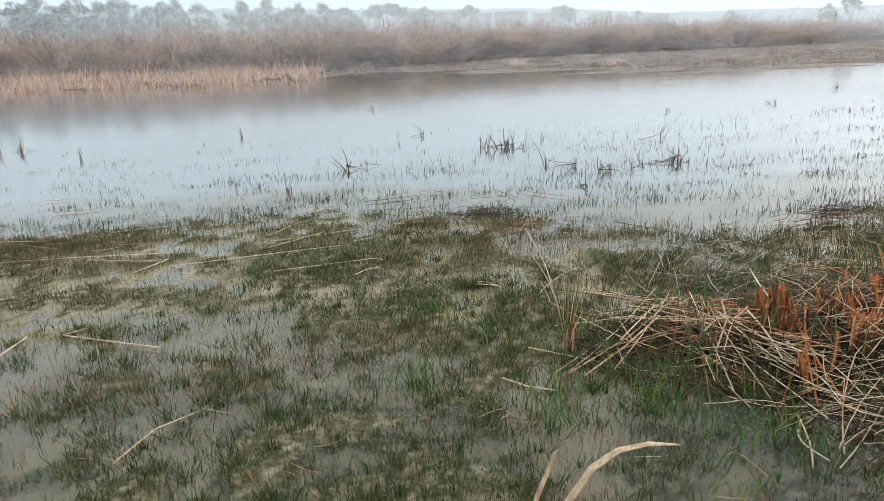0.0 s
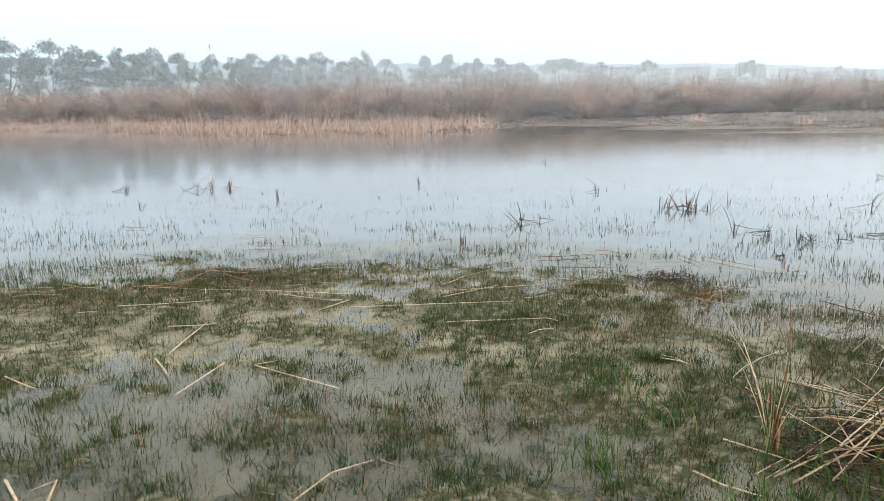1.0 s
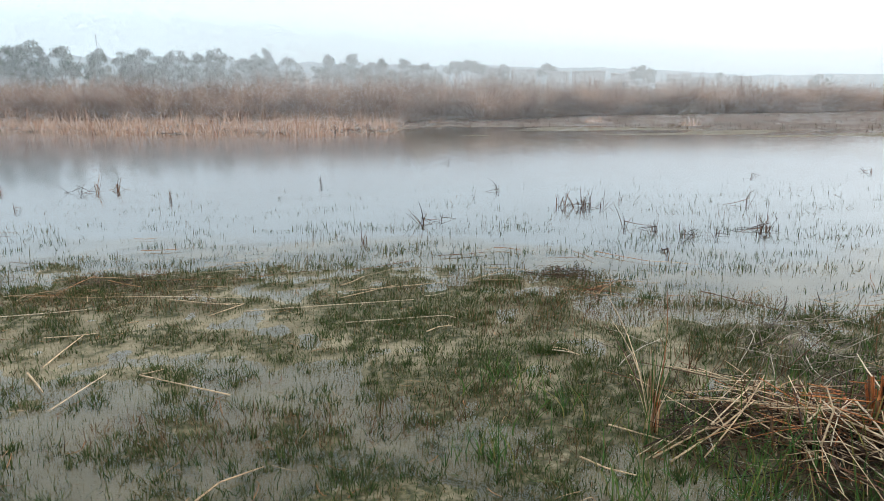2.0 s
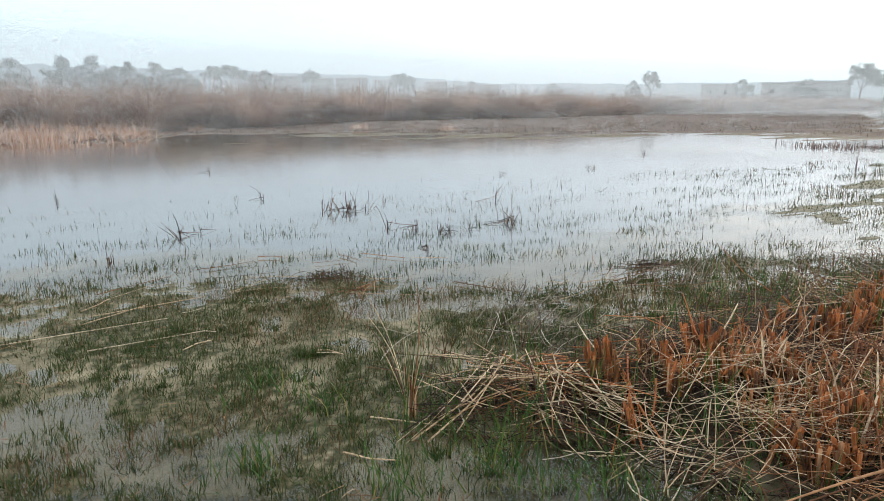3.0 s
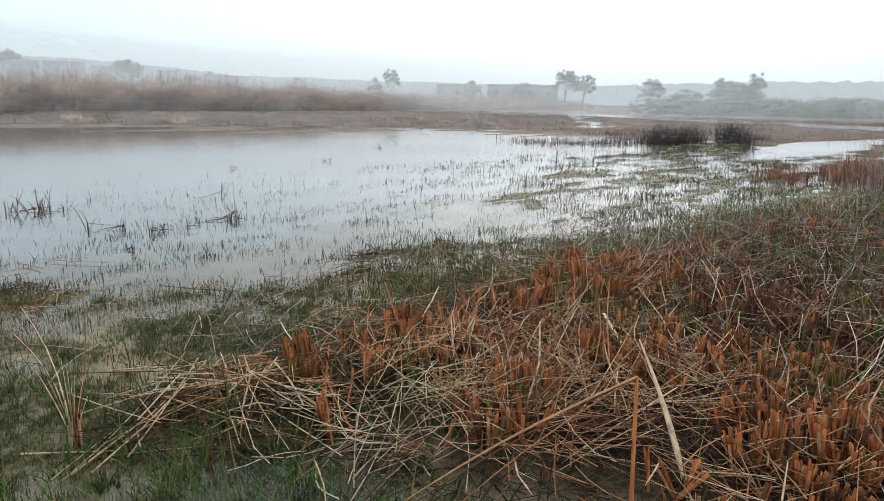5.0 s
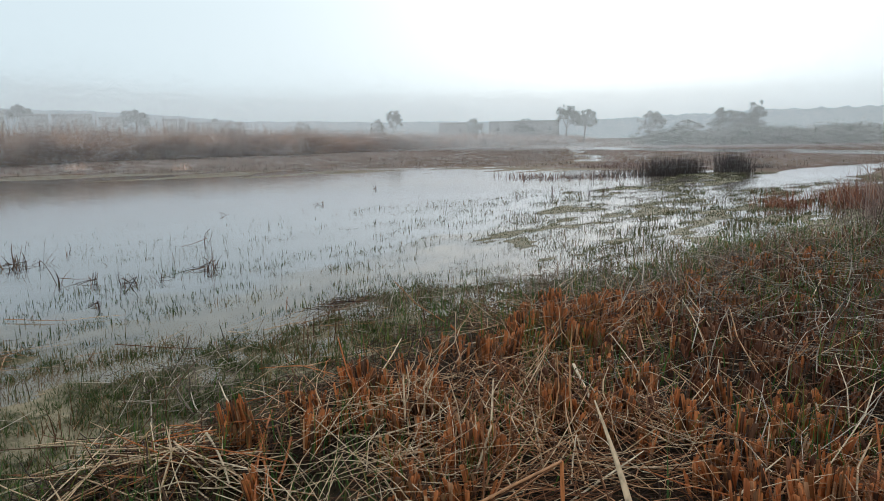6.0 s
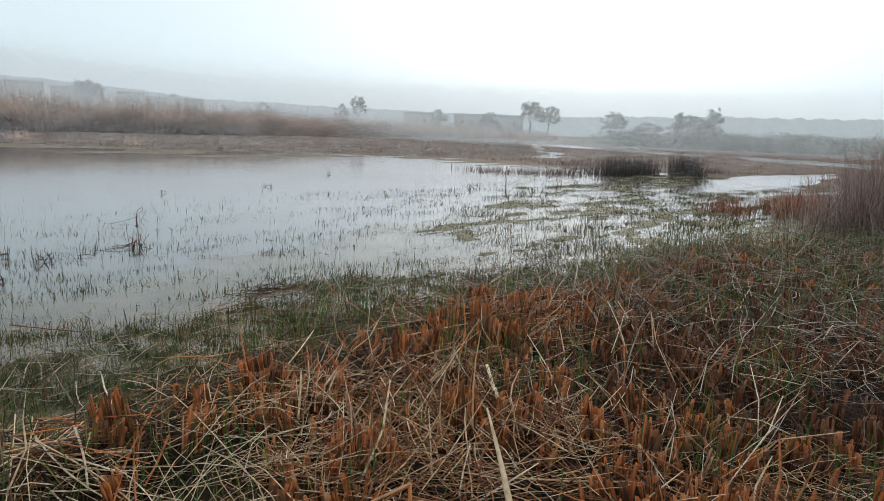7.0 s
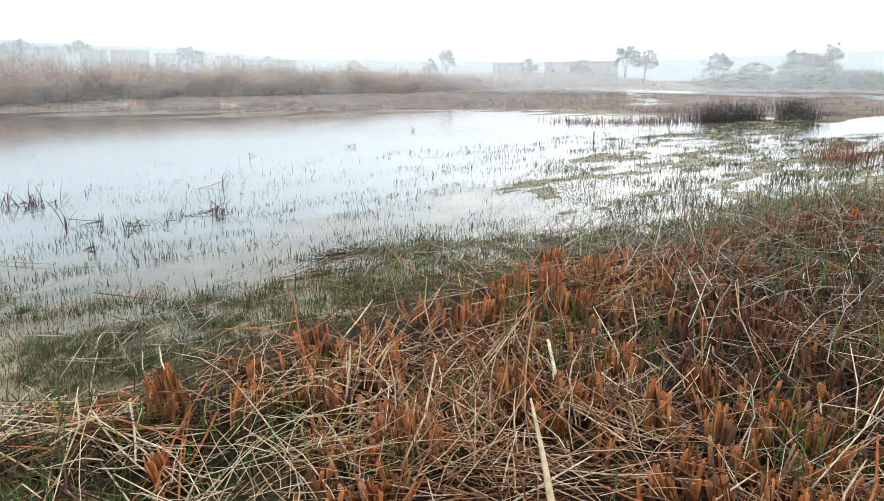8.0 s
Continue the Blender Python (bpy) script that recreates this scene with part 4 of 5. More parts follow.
def lush_blades():
    """Longer green blades along the rim of the mown bank and among the stubble."""
    n = 36000
    x, y = scatter(n, 0.2, 12, 0.1, 4.8)
    b = on_bank(x, y)
    want = np.exp(-((b - 0.12) / 0.42) ** 2) * np.where(y > 1.2, 1.0, 0.4) * np.clip(fbm(x * 1.4, y * 1.4, 91) * 3 - 1.0, 0, 1) * np.interp(x, [0.8, 1.6, 4, 5, 9], [0.22, 0.14, 0.3, 0.6, 0.6])
    want = np.maximum(want, (b > 0) * 0.4 * np.clip(fbm(x * 1.7, y * 1.7, 93) * 5 - 2.2, 0, 1))
    want = np.maximum(want, (b > 0) * 0.16 * np.clip((x - 3.2) / 1.5, 0, 1) * np.clip((2.0 - y) / 1.0, 0, 1) * np.clip(fbm(x * 2, y * 2, 97) * 3 - 1.0, 0, 1))
    keep = rng.uniform(0, 1, n) < want
    x, y = x[keep], y[keep]
    n = len(x)
    z, *_ = land(x, y)
    a = rng.uniform(0, 2 * np.pi, n)
    bend = np.stack([np.cos(a), np.sin(a), -0.6 + 0 * a], -1) * rng.uniform(0, 0.4, n)[:, None]
    v, f = ribbons(np.stack([x, y, z - 0.02], -1), leaning(n, 0.2), bend, rng.uniform(0.12, 0.34, n) * np.interp(x, [3, 5], [1.0, 1.35]), rng.uniform(0.004, 0.009, n), rng.uniform(0, 6.3, n), 4)
    n = 2600
    x, y = scatter(n, 1.3, 9.5, 2.3, 4.6)
    b = on_bank(x, y)
    keep = (b > -0.7) & (b < 0.9) & (rng.uniform(0, 1, n) < np.clip(fbm(x * 1.8, y * 1.8, 99) * 4 - 1.5, 0, 1))
    x, y = x[keep], y[keep]
    n = len(x)
    v2, f2 = ribbons(np.stack([x, y, land(x, y)[0] - 0.02], -1), leaning(n, 0.3), leaning(n, 1.2) * [[0.3, 0.3, -0.1]], rng.uniform(0.08, 0.3, n), rng.uniform(0.004, 0.01, n), rng.uniform(0, 6.3, n), 3)
    tagged(link_mesh("withered_stems", v2, f2, RUST), "withered brown stems mixed into the grass along the bank", "grass", kind="stuff")
    tagged(link_mesh("tall_grass", v, f, LUSH), "long green grass blades at the edge of the mown bank", "grass", kind="stuff")
    n, spots = 900, [(1.3, 2.55), (1.5, 2.45), (1.1, 2.5), (1.2, 2.3), (1.15, 2.95), (1.4, 3.05), (0.95, 2.72), (0.62, 3.15), (0.75, 2.35), (1.22, 2.28), (0.45, 3.5), (0.2, 2.75), (1.35, 2.0), (1.55, 1.95), (1.62, 2.2), (1.2, 1.75), (1.7, 1.6)]
    at = np.array(spots)[rng.integers(0, len(spots), n)] + rng.normal(0, 0.09, (n, 2))
    z, *_ = land(at[:, 0], at[:, 1])
    a = rng.uniform(0, 2 * np.pi, n)
    bend = np.stack([np.cos(a), np.sin(a), -0.7 + 0 * a], -1) * rng.uniform(0.1, 0.7, n)[:, None]
    v, f = ribbons(np.stack([at[:, 0], at[:, 1], z - 0.01], -1), leaning(n, 0.4), bend, rng.uniform(0.09, 0.3, n), rng.uniform(0.004, 0.008, n), rng.uniform(0, 6.3, n), 4)
    tagged(link_mesh("green_tufts", v, f, LUSH), "fresh green tufts growing beside the straw heap", "grass", kind="stuff")


lush_blades()


# ---- the mown bank: stumps and straw ----
def stalk(tall, wide, lean_x, lean_y):
    """A cut reed stalk of flattened, overlapping sheaths, slanted at the cut."""
    s = np.linspace(0, 1, 5)
    spine = np.stack([lean_x * s**1.5, lean_y * s**1.5, tall * s], -1)[None]
    w = wide * np.array([[1.0, 1.04, 1.0, 0.98, 0.96]])
    v, f = tubes(spine, w, w * 0.5, 6)
    top = v[:, 2] > tall * 0.9
    v[top, 2] += (v[top, 0] - spine[0, -1, 0]) * rng.uniform(-0.6, 0.6) + rng.uniform(-0.008, 0.008, top.sum())
    q = v.copy()
    a = rng.uniform(0, 6.3)
    n = 3
    base = np.tile([[0, 0, 0.01]], (n, 1)) + np.stack([np.cos(a + np.arange(n) * 2.1), np.sin(a + np.arange(n) * 2.1), 0 * np.arange(n)], -1) * wide * 0.9
    way = base * [[3.0, 3.0, 0]] + [[0, 0, 1.0]]
    v2, f2 = ribbons(base, way, np.zeros((n, 3)), tall * rng.uniform(0.5, 1.05, n), np.full(n, wide * 1.3), a + np.arange(n) * 2.1 + 1.57, 2, 0.12)
    return joined((q, f), (v2, f2))


def make_stump(drab):
    ob = thing("reed_stump", 0, 0, -40, "dull brown clump of cut reed stalks among litter" if drab else "clump of orange-brown cut reed stalks standing on the bank", "reed stump", "cut reed stumps on the bank")
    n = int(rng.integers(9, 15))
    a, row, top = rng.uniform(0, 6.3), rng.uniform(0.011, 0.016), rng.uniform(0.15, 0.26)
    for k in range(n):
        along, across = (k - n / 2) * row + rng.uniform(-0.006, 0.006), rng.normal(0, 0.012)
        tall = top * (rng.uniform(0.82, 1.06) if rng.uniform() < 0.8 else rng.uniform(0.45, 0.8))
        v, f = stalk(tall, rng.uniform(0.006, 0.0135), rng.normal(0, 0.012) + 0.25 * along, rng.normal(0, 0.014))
        link_mesh("stalk", v + [[along * math.cos(a) - across * math.sin(a), along * math.sin(a) + across * math.cos(a), -0.02]], f, DULL_STUB if drab else STUB, ob)
    return ob


def stumps():
    kinds, dull_kinds = [make_stump(False) for _ in range(10)], [make_stump(True) for _ in range(5)]
    used = set()
    spots, tries = [], 0
    # rows where the stumps show best come first
    spots += [(3.75, 2.51), (3.66, 2.57), (3.84, 2.47), (3.6, 2.45), (5.0, 2.92), (5.1, 2.98), (2.24, 2.36), (2.32, 2.42), (1.98, 2.62), (2.05, 2.7), (1.87, 2.25), (2.56, 1.88), (2.62, 1.8), (2.57, 1.64), (2.64, 1.58), (3.09, 1.6), (3.16, 1.66), (2.17, 1.59), (4.02, 1.88),
              (4.3, 2.21), (4.22, 2.28), (4.4, 2.15), (3.37, 1.15), (3.69, 1.48), (3.62, 1.55), (3.81, 1.16), (5.9, 2.3), (2.82, 0.66), (4.38, 1.96), (2.46, 2.33), (3.34, 1.44), (3.28, 1.5), (3.14, 1.64), (3.47, 1.18), (3.79, 1.57), (4.58, 2.7), (4.5, 2.62), (3.53, 0.58), (4.7, 1.29), (2.48, 1.75), (5.05, 3.08), (2.45, 2.75), (4.7, 3.0), (3.1, 1.2)]
    while len(spots) < 300 and tries < 30000:
        tries += 1
        x, y = rng.uniform(1.2, 9.5), rng.uniform(-0.2, 3.6)
        if tries < 20000 and rng.uniform() > np.interp(math.hypot(x - 1, y), [1.5, 4, 9], [1.0, 0.9, 0.35]):
            continue
        if on_bank(x, y) < (0.3 if y < 2.4 else rng.uniform(0.35, 0.9)) or (x < 2.3 and y > 1.8) or (2.2 < x < 3.1 and 0.9 < y < 1.7 and rng.uniform() < 0.6) or float(vnoise(x * 0.9, y * 0.9, 101)) < 0.28 or math.hypot(x - 1.85, y - 2.1) < 0.14 or math.hypot(x - 0.9, y) < 0.9:
            continue
        if min(math.hypot(x - p, y - q) for p, q in spots) > rng.uniform(0.07, 0.2):
            spots.append((x, y))
    for k, (x, y) in enumerate(spots):
        z = float(land(x, y)[0])
        tall = rng.uniform(0.85, 1.1) if k < 44 else rng.uniform(0.55, 1.0)
        m = pose(x, y, z, rng.normal(0, 6), rng.normal(0, 6), rng.uniform(0, 360))
        # darker clumps get likelier towards larger x and smaller y
        dulled = rng.uniform() < np.clip((x - 3.6) / 1.2, 0.06, 0.85) * np.clip((2.4 - y) / 0.9, 0.1, 1)
        choice = dull_kinds if dulled else kinds
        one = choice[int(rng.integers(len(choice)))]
        if one.name in used:
            one = copy_thing(one, m)
        else:
            used.add(one.name)
            one.matrix_basis = m
        one.scale = (1, 1, tall)
    # short stalks left between the clumps
    forms = [stalk(rng.uniform(0.07, 0.2), rng.uniform(0.004, 0.012), rng.uniform(-0.03, 0.03), rng.uniform(-0.03, 0.03)) for _ in range(12)]
    x, y = scatter(3400, 1.6, 9.0, -0.4, 3.5)
    keep = (on_bank(x, y) > np.where(y < 2.4, 0.25, 0.5)) & ((x > 2.3) | (y < 1.8)) & (fbm(x * 2.6, y * 2.6, 103) > 0.5) & (np.hypot(x - 0.9, y) > 0.9)
    pieces, dull = [], []
    for px, py in zip(x[keep], y[keep]):
        v, f = forms[int(rng.integers(12))]
        a, lx, ly = rng.uniform(0, 6.3), rng.normal(0, 0.22), rng.normal(0, 0.22)
        c, s = math.cos(a), math.sin(a)
        q = np.stack([v[:, 0] * c - v[:, 1] * s + lx * v[:, 2], v[:, 0] * s + v[:, 1] * c + ly * v[:, 2], v[:, 2]], -1)
        dulled = rng.uniform() < np.clip((px - 3.6) / 1.2, 0.06, 0.85) * np.clip((2.4 - py) / 0.9, 0.1, 1)
        (dull if dulled else pieces).append((q + [[px, py, float(land(px, py)[0]) - 0.02]], f))
    x, y = scatter(2100, 3.2, 7.5, -0.5, 2.3)
    keep = (on_bank(x, y) > 0.25) & (fbm(x * 2.1, y * 2.1, 107) > 0.42)
    for px, py in zip(x[keep], y[keep]):
        v, f = forms[int(rng.integers(12))]
        a, lx, ly = rng.uniform(0, 6.3), rng.normal(0, 0.15), rng.normal(0, 0.15)
        c, s = 1.2 * math.cos(a), 1.2 * math.sin(a)
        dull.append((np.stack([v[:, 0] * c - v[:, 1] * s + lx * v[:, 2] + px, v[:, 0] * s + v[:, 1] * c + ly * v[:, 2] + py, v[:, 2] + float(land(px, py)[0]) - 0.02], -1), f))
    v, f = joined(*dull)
    tagged(link_mesh("weathered_stubble", v, f, DULL_STUB), "short dull brown cut stalks among dark litter", "stubble", kind="stuff")
    v, f = joined(*pieces)
    tagged(link_mesh("short_stubble", v, f, STUB), "short brown cut stalks between the reed clumps", "stubble", kind="stuff")
    # the stubble further along the bank
    n = 4200
    x, y = scatter(n, 5, 13, 0, 4.2)
    keep = (on_bank(x, y) > 0.1) & (rng.uniform(0, 1, n) < np.interp(x, [5, 8, 13], [0.4, 1, 0.4]) * np.clip(fbm(x * 1.6, y * 1.6, 105) * 4 - 1.3, 0, 1))
    x, y = x[keep], y[keep]
    n = len(x)
    z, *_ = land(x, y)
    v, f = ribbons(np.stack([x, y, z - 0.02], -1), leaning(n, 0.15), np.zeros((n, 3)), rng.uniform(0.07, 0.22, n), rng.uniform(0.01, 0.026, n), rng.uniform(0, 6.3, n), 1, 0.15)
    tagged(link_mesh("far_stubble", v, f, SEDGE), "dull red-brown cut reed stubble further along the bank", "stubble", kind="stuff")


stumps()


def straws(n, x, y, z, length, tilt, wide, mat_, name, label, sag=0.06, heading=None):
    a = rng.uniform(0, 2 * np.pi, n) if heading is None else heading
    t = np.clip(np.abs(rng.normal(0, tilt, n)), 0, 1.2)
    way = np.stack([np.cos(a) * np.cos(t), np.sin(a) * np.cos(t), np.sin(t)], -1)
    s = np.linspace(-0.5, 0.5, 4)[None, :, None]
    curve = rng.normal(0, sag, (n, 1, 3)) * (s * s - 0.08) * length[:, None, None]
    mid = np.stack([x, y, z + 0.5 * length * np.sin(t)], -1)
    p = mid[:, None] + way[:, None] * s * length[:, None, None] + curve
    w = wide[:, None] * np.array([[1.0, 1.0, 0.9, 0.6]])
    v, f = tubes(p, w, w * 0.5, 4, close=False)
    return tagged(link_mesh(name, v, f, mat_), label, "straw", kind="stuff")


def litter():
    x, y = scatter(19000, 1.0, 9.5, -1.3, 3.7)
    keep = (on_bank(x, y) > -0.05) & (rng.uniform(0, 1, 19000) / np.clip((y + 1.4) / 1.0, 0.05, 1) < np.interp(np.hypot(x - 1, y), [1.5, 4, 9], [1, 0.8, 0.45]))
    x, y = x[keep], y[keep]
    n = len(x)
    z = land(x, y)[0] + rng.uniform(0, 0.05, n)
    straws(n, x, y, z, rng.uniform(0.08, 0.35, n), 0.2, rng.uniform(0.002, 0.0045, n), LITTER, "rotting_litter", "matted brown rotting reed litter on the bank")
    x, y = scatter(8000, 1.0, 10.5, -1.3, 3.7)
    keep = (on_bank(x, y) > 0.05) & ((x > 2.2) | (y < 2.0)) & (rng.uniform(0, 1, 8000) < np.interp(np.hypot(x - 1, y), [1.5, 4, 9], [0.9, 0.8, 0.7]) * (fbm(x * 1.3, y * 1.3, 111) * 4.4 - 1.6) * np.where((x > 3.4) & (y < 1.3), 0.4, 1.0))
    x, y = x[keep], y[keep]
    drab = rng.uniform(0, 1, len(x)) < np.clip((x - 3.8) / 1.6, 0, 1) * np.clip((2.3 - y) / 1.0, 0.1, 1)
    pale = ~drab & (rng.uniform(0, 1, len(x)) < np.interp(x, [2.5, 4.5], [0.26, 0.2]))
    for pick, mat_, name, label in ((pale, PALE, "bleached_straw", "bleached straw scattered thinly over the stubble"), (~drab & ~pale, STRAW, "loose_straw", "loose dry straw lying criss-cross on the stubble"), (drab, GREY_STRAW, "weathered_straw", "grey weathered straw lying criss-cross on dark litter")):
        px, py = x[pick], y[pick]
        n = len(px)
        straws(n, px, py, land(px, py)[0] + rng.uniform(0.01, 0.12, n), 0.07 + 0.42 * rng.uniform(0, 1, n) ** 1.7, 0.45, rng.uniform(0.0014, 0.0036, n), mat_, name, label, 0.3)
    # sheaves of straw that fell the same way
    spots = []
    while len(spots) < 95:
        px, py = rng.uniform(1.9, 7.5), rng.uniform(-0.2, 3.2)
        if on_bank(px, py) > (0.25 if py < 2.4 else 0.5) and (px > 2.4 or py < 1.9) and (px < 3.6 or py > 1.6 or rng.uniform() < 0.45):
            spots.append((px, py, rng.uniform(0, 6.3)))
    spots = np.array(spots)
    n = 1500
    k = rng.integers(0, len(spots), n)
    x, y = spots[k, 0] + rng.normal(0, 0.09, n), spots[k, 1] + rng.normal(0, 0.09, n)
    grey = rng.uniform(0, 1, len(spots)) < np.clip((spots[:, 0] - 3.8) / 1.6, 0, 1) * np.clip((2.3 - spots[:, 1]) / 1.0, 0.1, 1)
    for pick, mat_, name, label in ((~grey[k], STRAW, "straw_sheaves", "small sheaves of cut straw dropped over the stubble"), (grey[k], GREY_STRAW, "weathered_sheaves", "small sheaves of grey straw dropped over the stubble")):
        px, py, m = x[pick], y[pick], int(pick.sum())
        straws(m, px, py, land(px, py)[0] + rng.uniform(0.02, 0.11, m), rng.uniform(0.12, 0.45, m), 0.25, rng.uniform(0.0018, 0.0042, m), mat_, name, label, 0.2, spots[k[pick], 2] + rng.normal(0, 0.22, m))
    n = 170
    k = rng.integers(0, 8, n)
    x = np.array([2.7, 2.95, 3.15, 2.6, 3.25, 2.5, 3.5, 3.0])[k] + rng.normal(0, 0.17, n)
    y = np.array([1.5, 1.72, 1.95, 1.82, 1.6, 1.3, 2.1, 1.35])[k] + rng.normal(0, 0.1, n)
    straws(n, x, y, land(x, y)[0] + rng.uniform(0.04, 0.14, n), rng.uniform(0.15, 0.5, n), 0.3, rng.uniform(0.002, 0.0042, n), STRAW, "straw_drift", "drift of bright cut straw lying over the stubble", 0.2, 0.55 + rng.normal(0, 0.7, n))
    # long thin straws lying over the stumps
    for n, x0, x1, y0, y1, mat_, name, label in ((800, 3.2, 8.5, -0.4, 2.8, GREY_STRAW, "grey_straw_tangle", "long thin grey straws tangled over the dark stubble"), (240, 1.8, 5.5, 0.2, 3.2, STRAW, "straw_tangle", "long thin straws tangled over the orange stubble"), (150, 1.75, 2.8, 1.5, 2.4, PALE, "pale_tangle", "bleached straws lying over wet dark mud")):
        x, y = scatter(n, x0, x1, y0, y1)
        keep = on_bank(x, y) > 0.02
        x, y = x[keep], y[keep]
        n = len(x)
        straws(n, x, y, land(x, y)[0] + rng.uniform(0.03, 0.17, n), rng.uniform(0.18, 0.65, n), 0.28, rng.uniform(0.0012, 0.003, n), mat_, name, label, 0.25)
    # heap beside the tall tuft
    n = 260
    k = rng.integers(0, 3, n)
    x = np.array([1.4, 1.65, 1.95])[k] + rng.normal(0, 0.14, n)
    y = np.array([2.8, 2.62, 2.6])[k] + rng.normal(0, 0.17, n)
    z = np.maximum(land(x, y)[0], 0) + rng.uniform(0.0, 0.05, n)
    straws(n, x, y, z, rng.uniform(0.1, 0.4, n), 0.1, rng.uniform(0.002, 0.0045, n), LITTER, "heap_litter", "brown straw matted under the heap at the water's edge", 0.2)
    heap = thing("straw_heap", 1.65, 2.65, 0.0, "heap of long cut straws fanned out at the water's edge", "straw heap")
    # tangle of straws at every heading
    for k in range(110):
        r, b, a = abs(rng.normal(0, 0.5)), rng.uniform(0, 6.3), rng.uniform(0, 6.3)
        mid = np.array([0.42 * r * math.cos(b) + 0.12, 0.3 * r * math.sin(b) + 0.06, rng.uniform(0.02, 0.17) * max(0.3, 1 - r)])
        half = 0.5 * rng.uniform(0.2, 0.55) * np.array([math.cos(a), math.sin(a), rng.normal(0, 0.16)])
        p = np.stack([mid - half, mid + rng.normal(0, 0.012, 3), mid + half])
        p[:, 2] = np.maximum(p[:, 2], 0.012)
        width = rng.uniform(0.0022, 0.005) * np.array([1.0, 0.95, 0.7])
        v, f = tubes(p[None], width[None], 0.5 * width[None], 5)
        link_mesh("straw", v, f, (PALE, STRAW, LITTER, PALE, STRAW, STUB)[k % 6], heap)
    # bundles: from, to, how many, spread, half width, surface
    def bundle(a, b, count, spread, w, mat_):
        for k in range(count):
            cut = np.sort(rng.uniform(0, 1, 2)) if k > 2 else np.array([0.0, 1.0])
            cut = (cut + [-0.12, 0.12]) if cut[1] - cut[0] < 0.25 else cut
            s = np.linspace(cut[0], cut[1], 5)[:, None]
            p = np.array(a) * (1 - s) + np.array(b) * s + rng.normal(0, spread, 3) * [1, 1, 0.35] + (s - 0.5) * rng.normal(0, 0.16, 3) * [1, 1, 0.3] + np.sin(s * np.pi) * rng.normal(0, 0.02, 3) - [1.65, 2.65, 0]
            p[:, 2] = np.maximum(p[:, 2], 0.012)
            width = w * rng.uniform(0.6, 1.1) * np.linspace(1, 0.7, 5)
            v, f = tubes(p[None], width[None], 0.5 * width[None], 5)
            link_mesh("straw", v, f, (PALE, LITTER, STRAW, PALE, STUB)[k % 5] if mat_ is STRAW else mat_, heap)

    for row in [
        ((0.93, 2.58, 0.03), (1.7, 3.02, 0.15), 4, 0.05, 0.0042, PALE), ((1.0, 2.66, 0.03), (1.58, 2.92, 0.12), 7, 0.05, 0.004, STRAW), ((1.36, 3.5, 0.05), (1.8, 2.82, 0.14), 9, 0.04, 0.0045, STRAW),
        ((1.15, 3.4, 0.05), (1.4, 2.8, 0.12), 5, 0.05, 0.004, STRAW), ((1.52, 3.12, 0.1), (1.9, 2.5, 0.16), 14, 0.05, 0.004, STRAW), ((1.49, 2.7, 0.08), (1.72, 2.25, 0.06), 12, 0.07, 0.004, STRAW),
        ((1.81, 2.85, 0.16), (1.85, 2.1, 0.06), 8, 0.04, 0.006, PALE),
    ]:
        bundle(*row)
    for row in [
        ((1.72, 2.98, 0.16), (1.53, 2.2, 0.04), 5, 0.06, 0.0035, PALE), ((1.97, 2.8, 0.15), (1.45, 2.35, 0.05), 5, 0.07, 0.0035, STRAW), ((1.9, 2.45, 0.12), (1.38, 2.55, 0.06), 6, 0.07, 0.0035, STRAW),
        ((2.15, 2.65, 0.16), (1.85, 2.08, 0.06), 8, 0.05, 0.006, STUB), ((1.8, 3.0, 0.1), (2.15, 2.55, 0.17), 16, 0.08, 0.006, STUB), ((1.75, 2.75, 0.12), (2.1, 2.45, 0.14), 12, 0.09, 0.005, STUB),
        ((2.7, 2.82, 0.1), (2.28, 2.7, 0.16), 5, 0.05, 0.005, STRAW),
    ]:
        bundle(*row)
    for row in [
        ((1.62, 2.03, 0.02), (1.51, 1.74, 0.02), 2, 0.04, 0.004, PALE), ((1.66, 1.76, 0.04), (2.1, 2.1, 0.12), 4, 0.06, 0.004, PALE), ((1.72, 1.68, 0.04), (2.15, 1.78, 0.06), 4, 0.05, 0.005, STRAW),
        ((1.45, 2.24, 0.02), (1.66, 2.08, 0.02), 2, 0.03, 0.004, PALE), ((1.2, 2.75, 0.05), (1.6, 2.5, 0.1), 7, 0.08, 0.0035, STRAW), ((1.45, 3.05, 0.1), (2.0, 2.45, 0.15), 22, 0.06, 0.0055, STRAW),
        ((1.3, 2.9, 0.06), (1.85, 2.7, 0.14), 12, 0.07, 0.0045, STRAW),
    ]:
        bundle(*row)
    # straw stranded in the shallows along the bank
    n = 2400
    x, y = scatter(n, 0.9, 7.5, 2.6, 5.0)
    keep = (on_bank(x, y) < 0.1) & (on_bank(x, y) > -0.95) & (rng.uniform(0, 1, n) < np.clip(fbm(x * 1.3, y * 1.3, 113) * 4.5 - 1.5, 0, 1))
    x, y = x[keep], y[keep]
    n = len(x)
    z = np.maximum(land(x, y)[0], 0) + rng.uniform(0.01, 0.07, n)
    straws(n, x, y, z, rng.uniform(0.08, 0.4, n), 0.35, rng.uniform(0.002, 0.0042, n), GREY_STRAW, "stranded_straw", "broken straw stranded in the shallows beside the bank", 0.25)
    # straw far along the bank
    n = 6000
    x, y = scatter(n, 5, 20, -0.5, 4.6)
    keep = on_bank(x, y) > 0
    x, y = x[keep], y[keep]
    n = len(x)
    z = land(x, y)[0] + rng.uniform(0.03, 0.2, n)
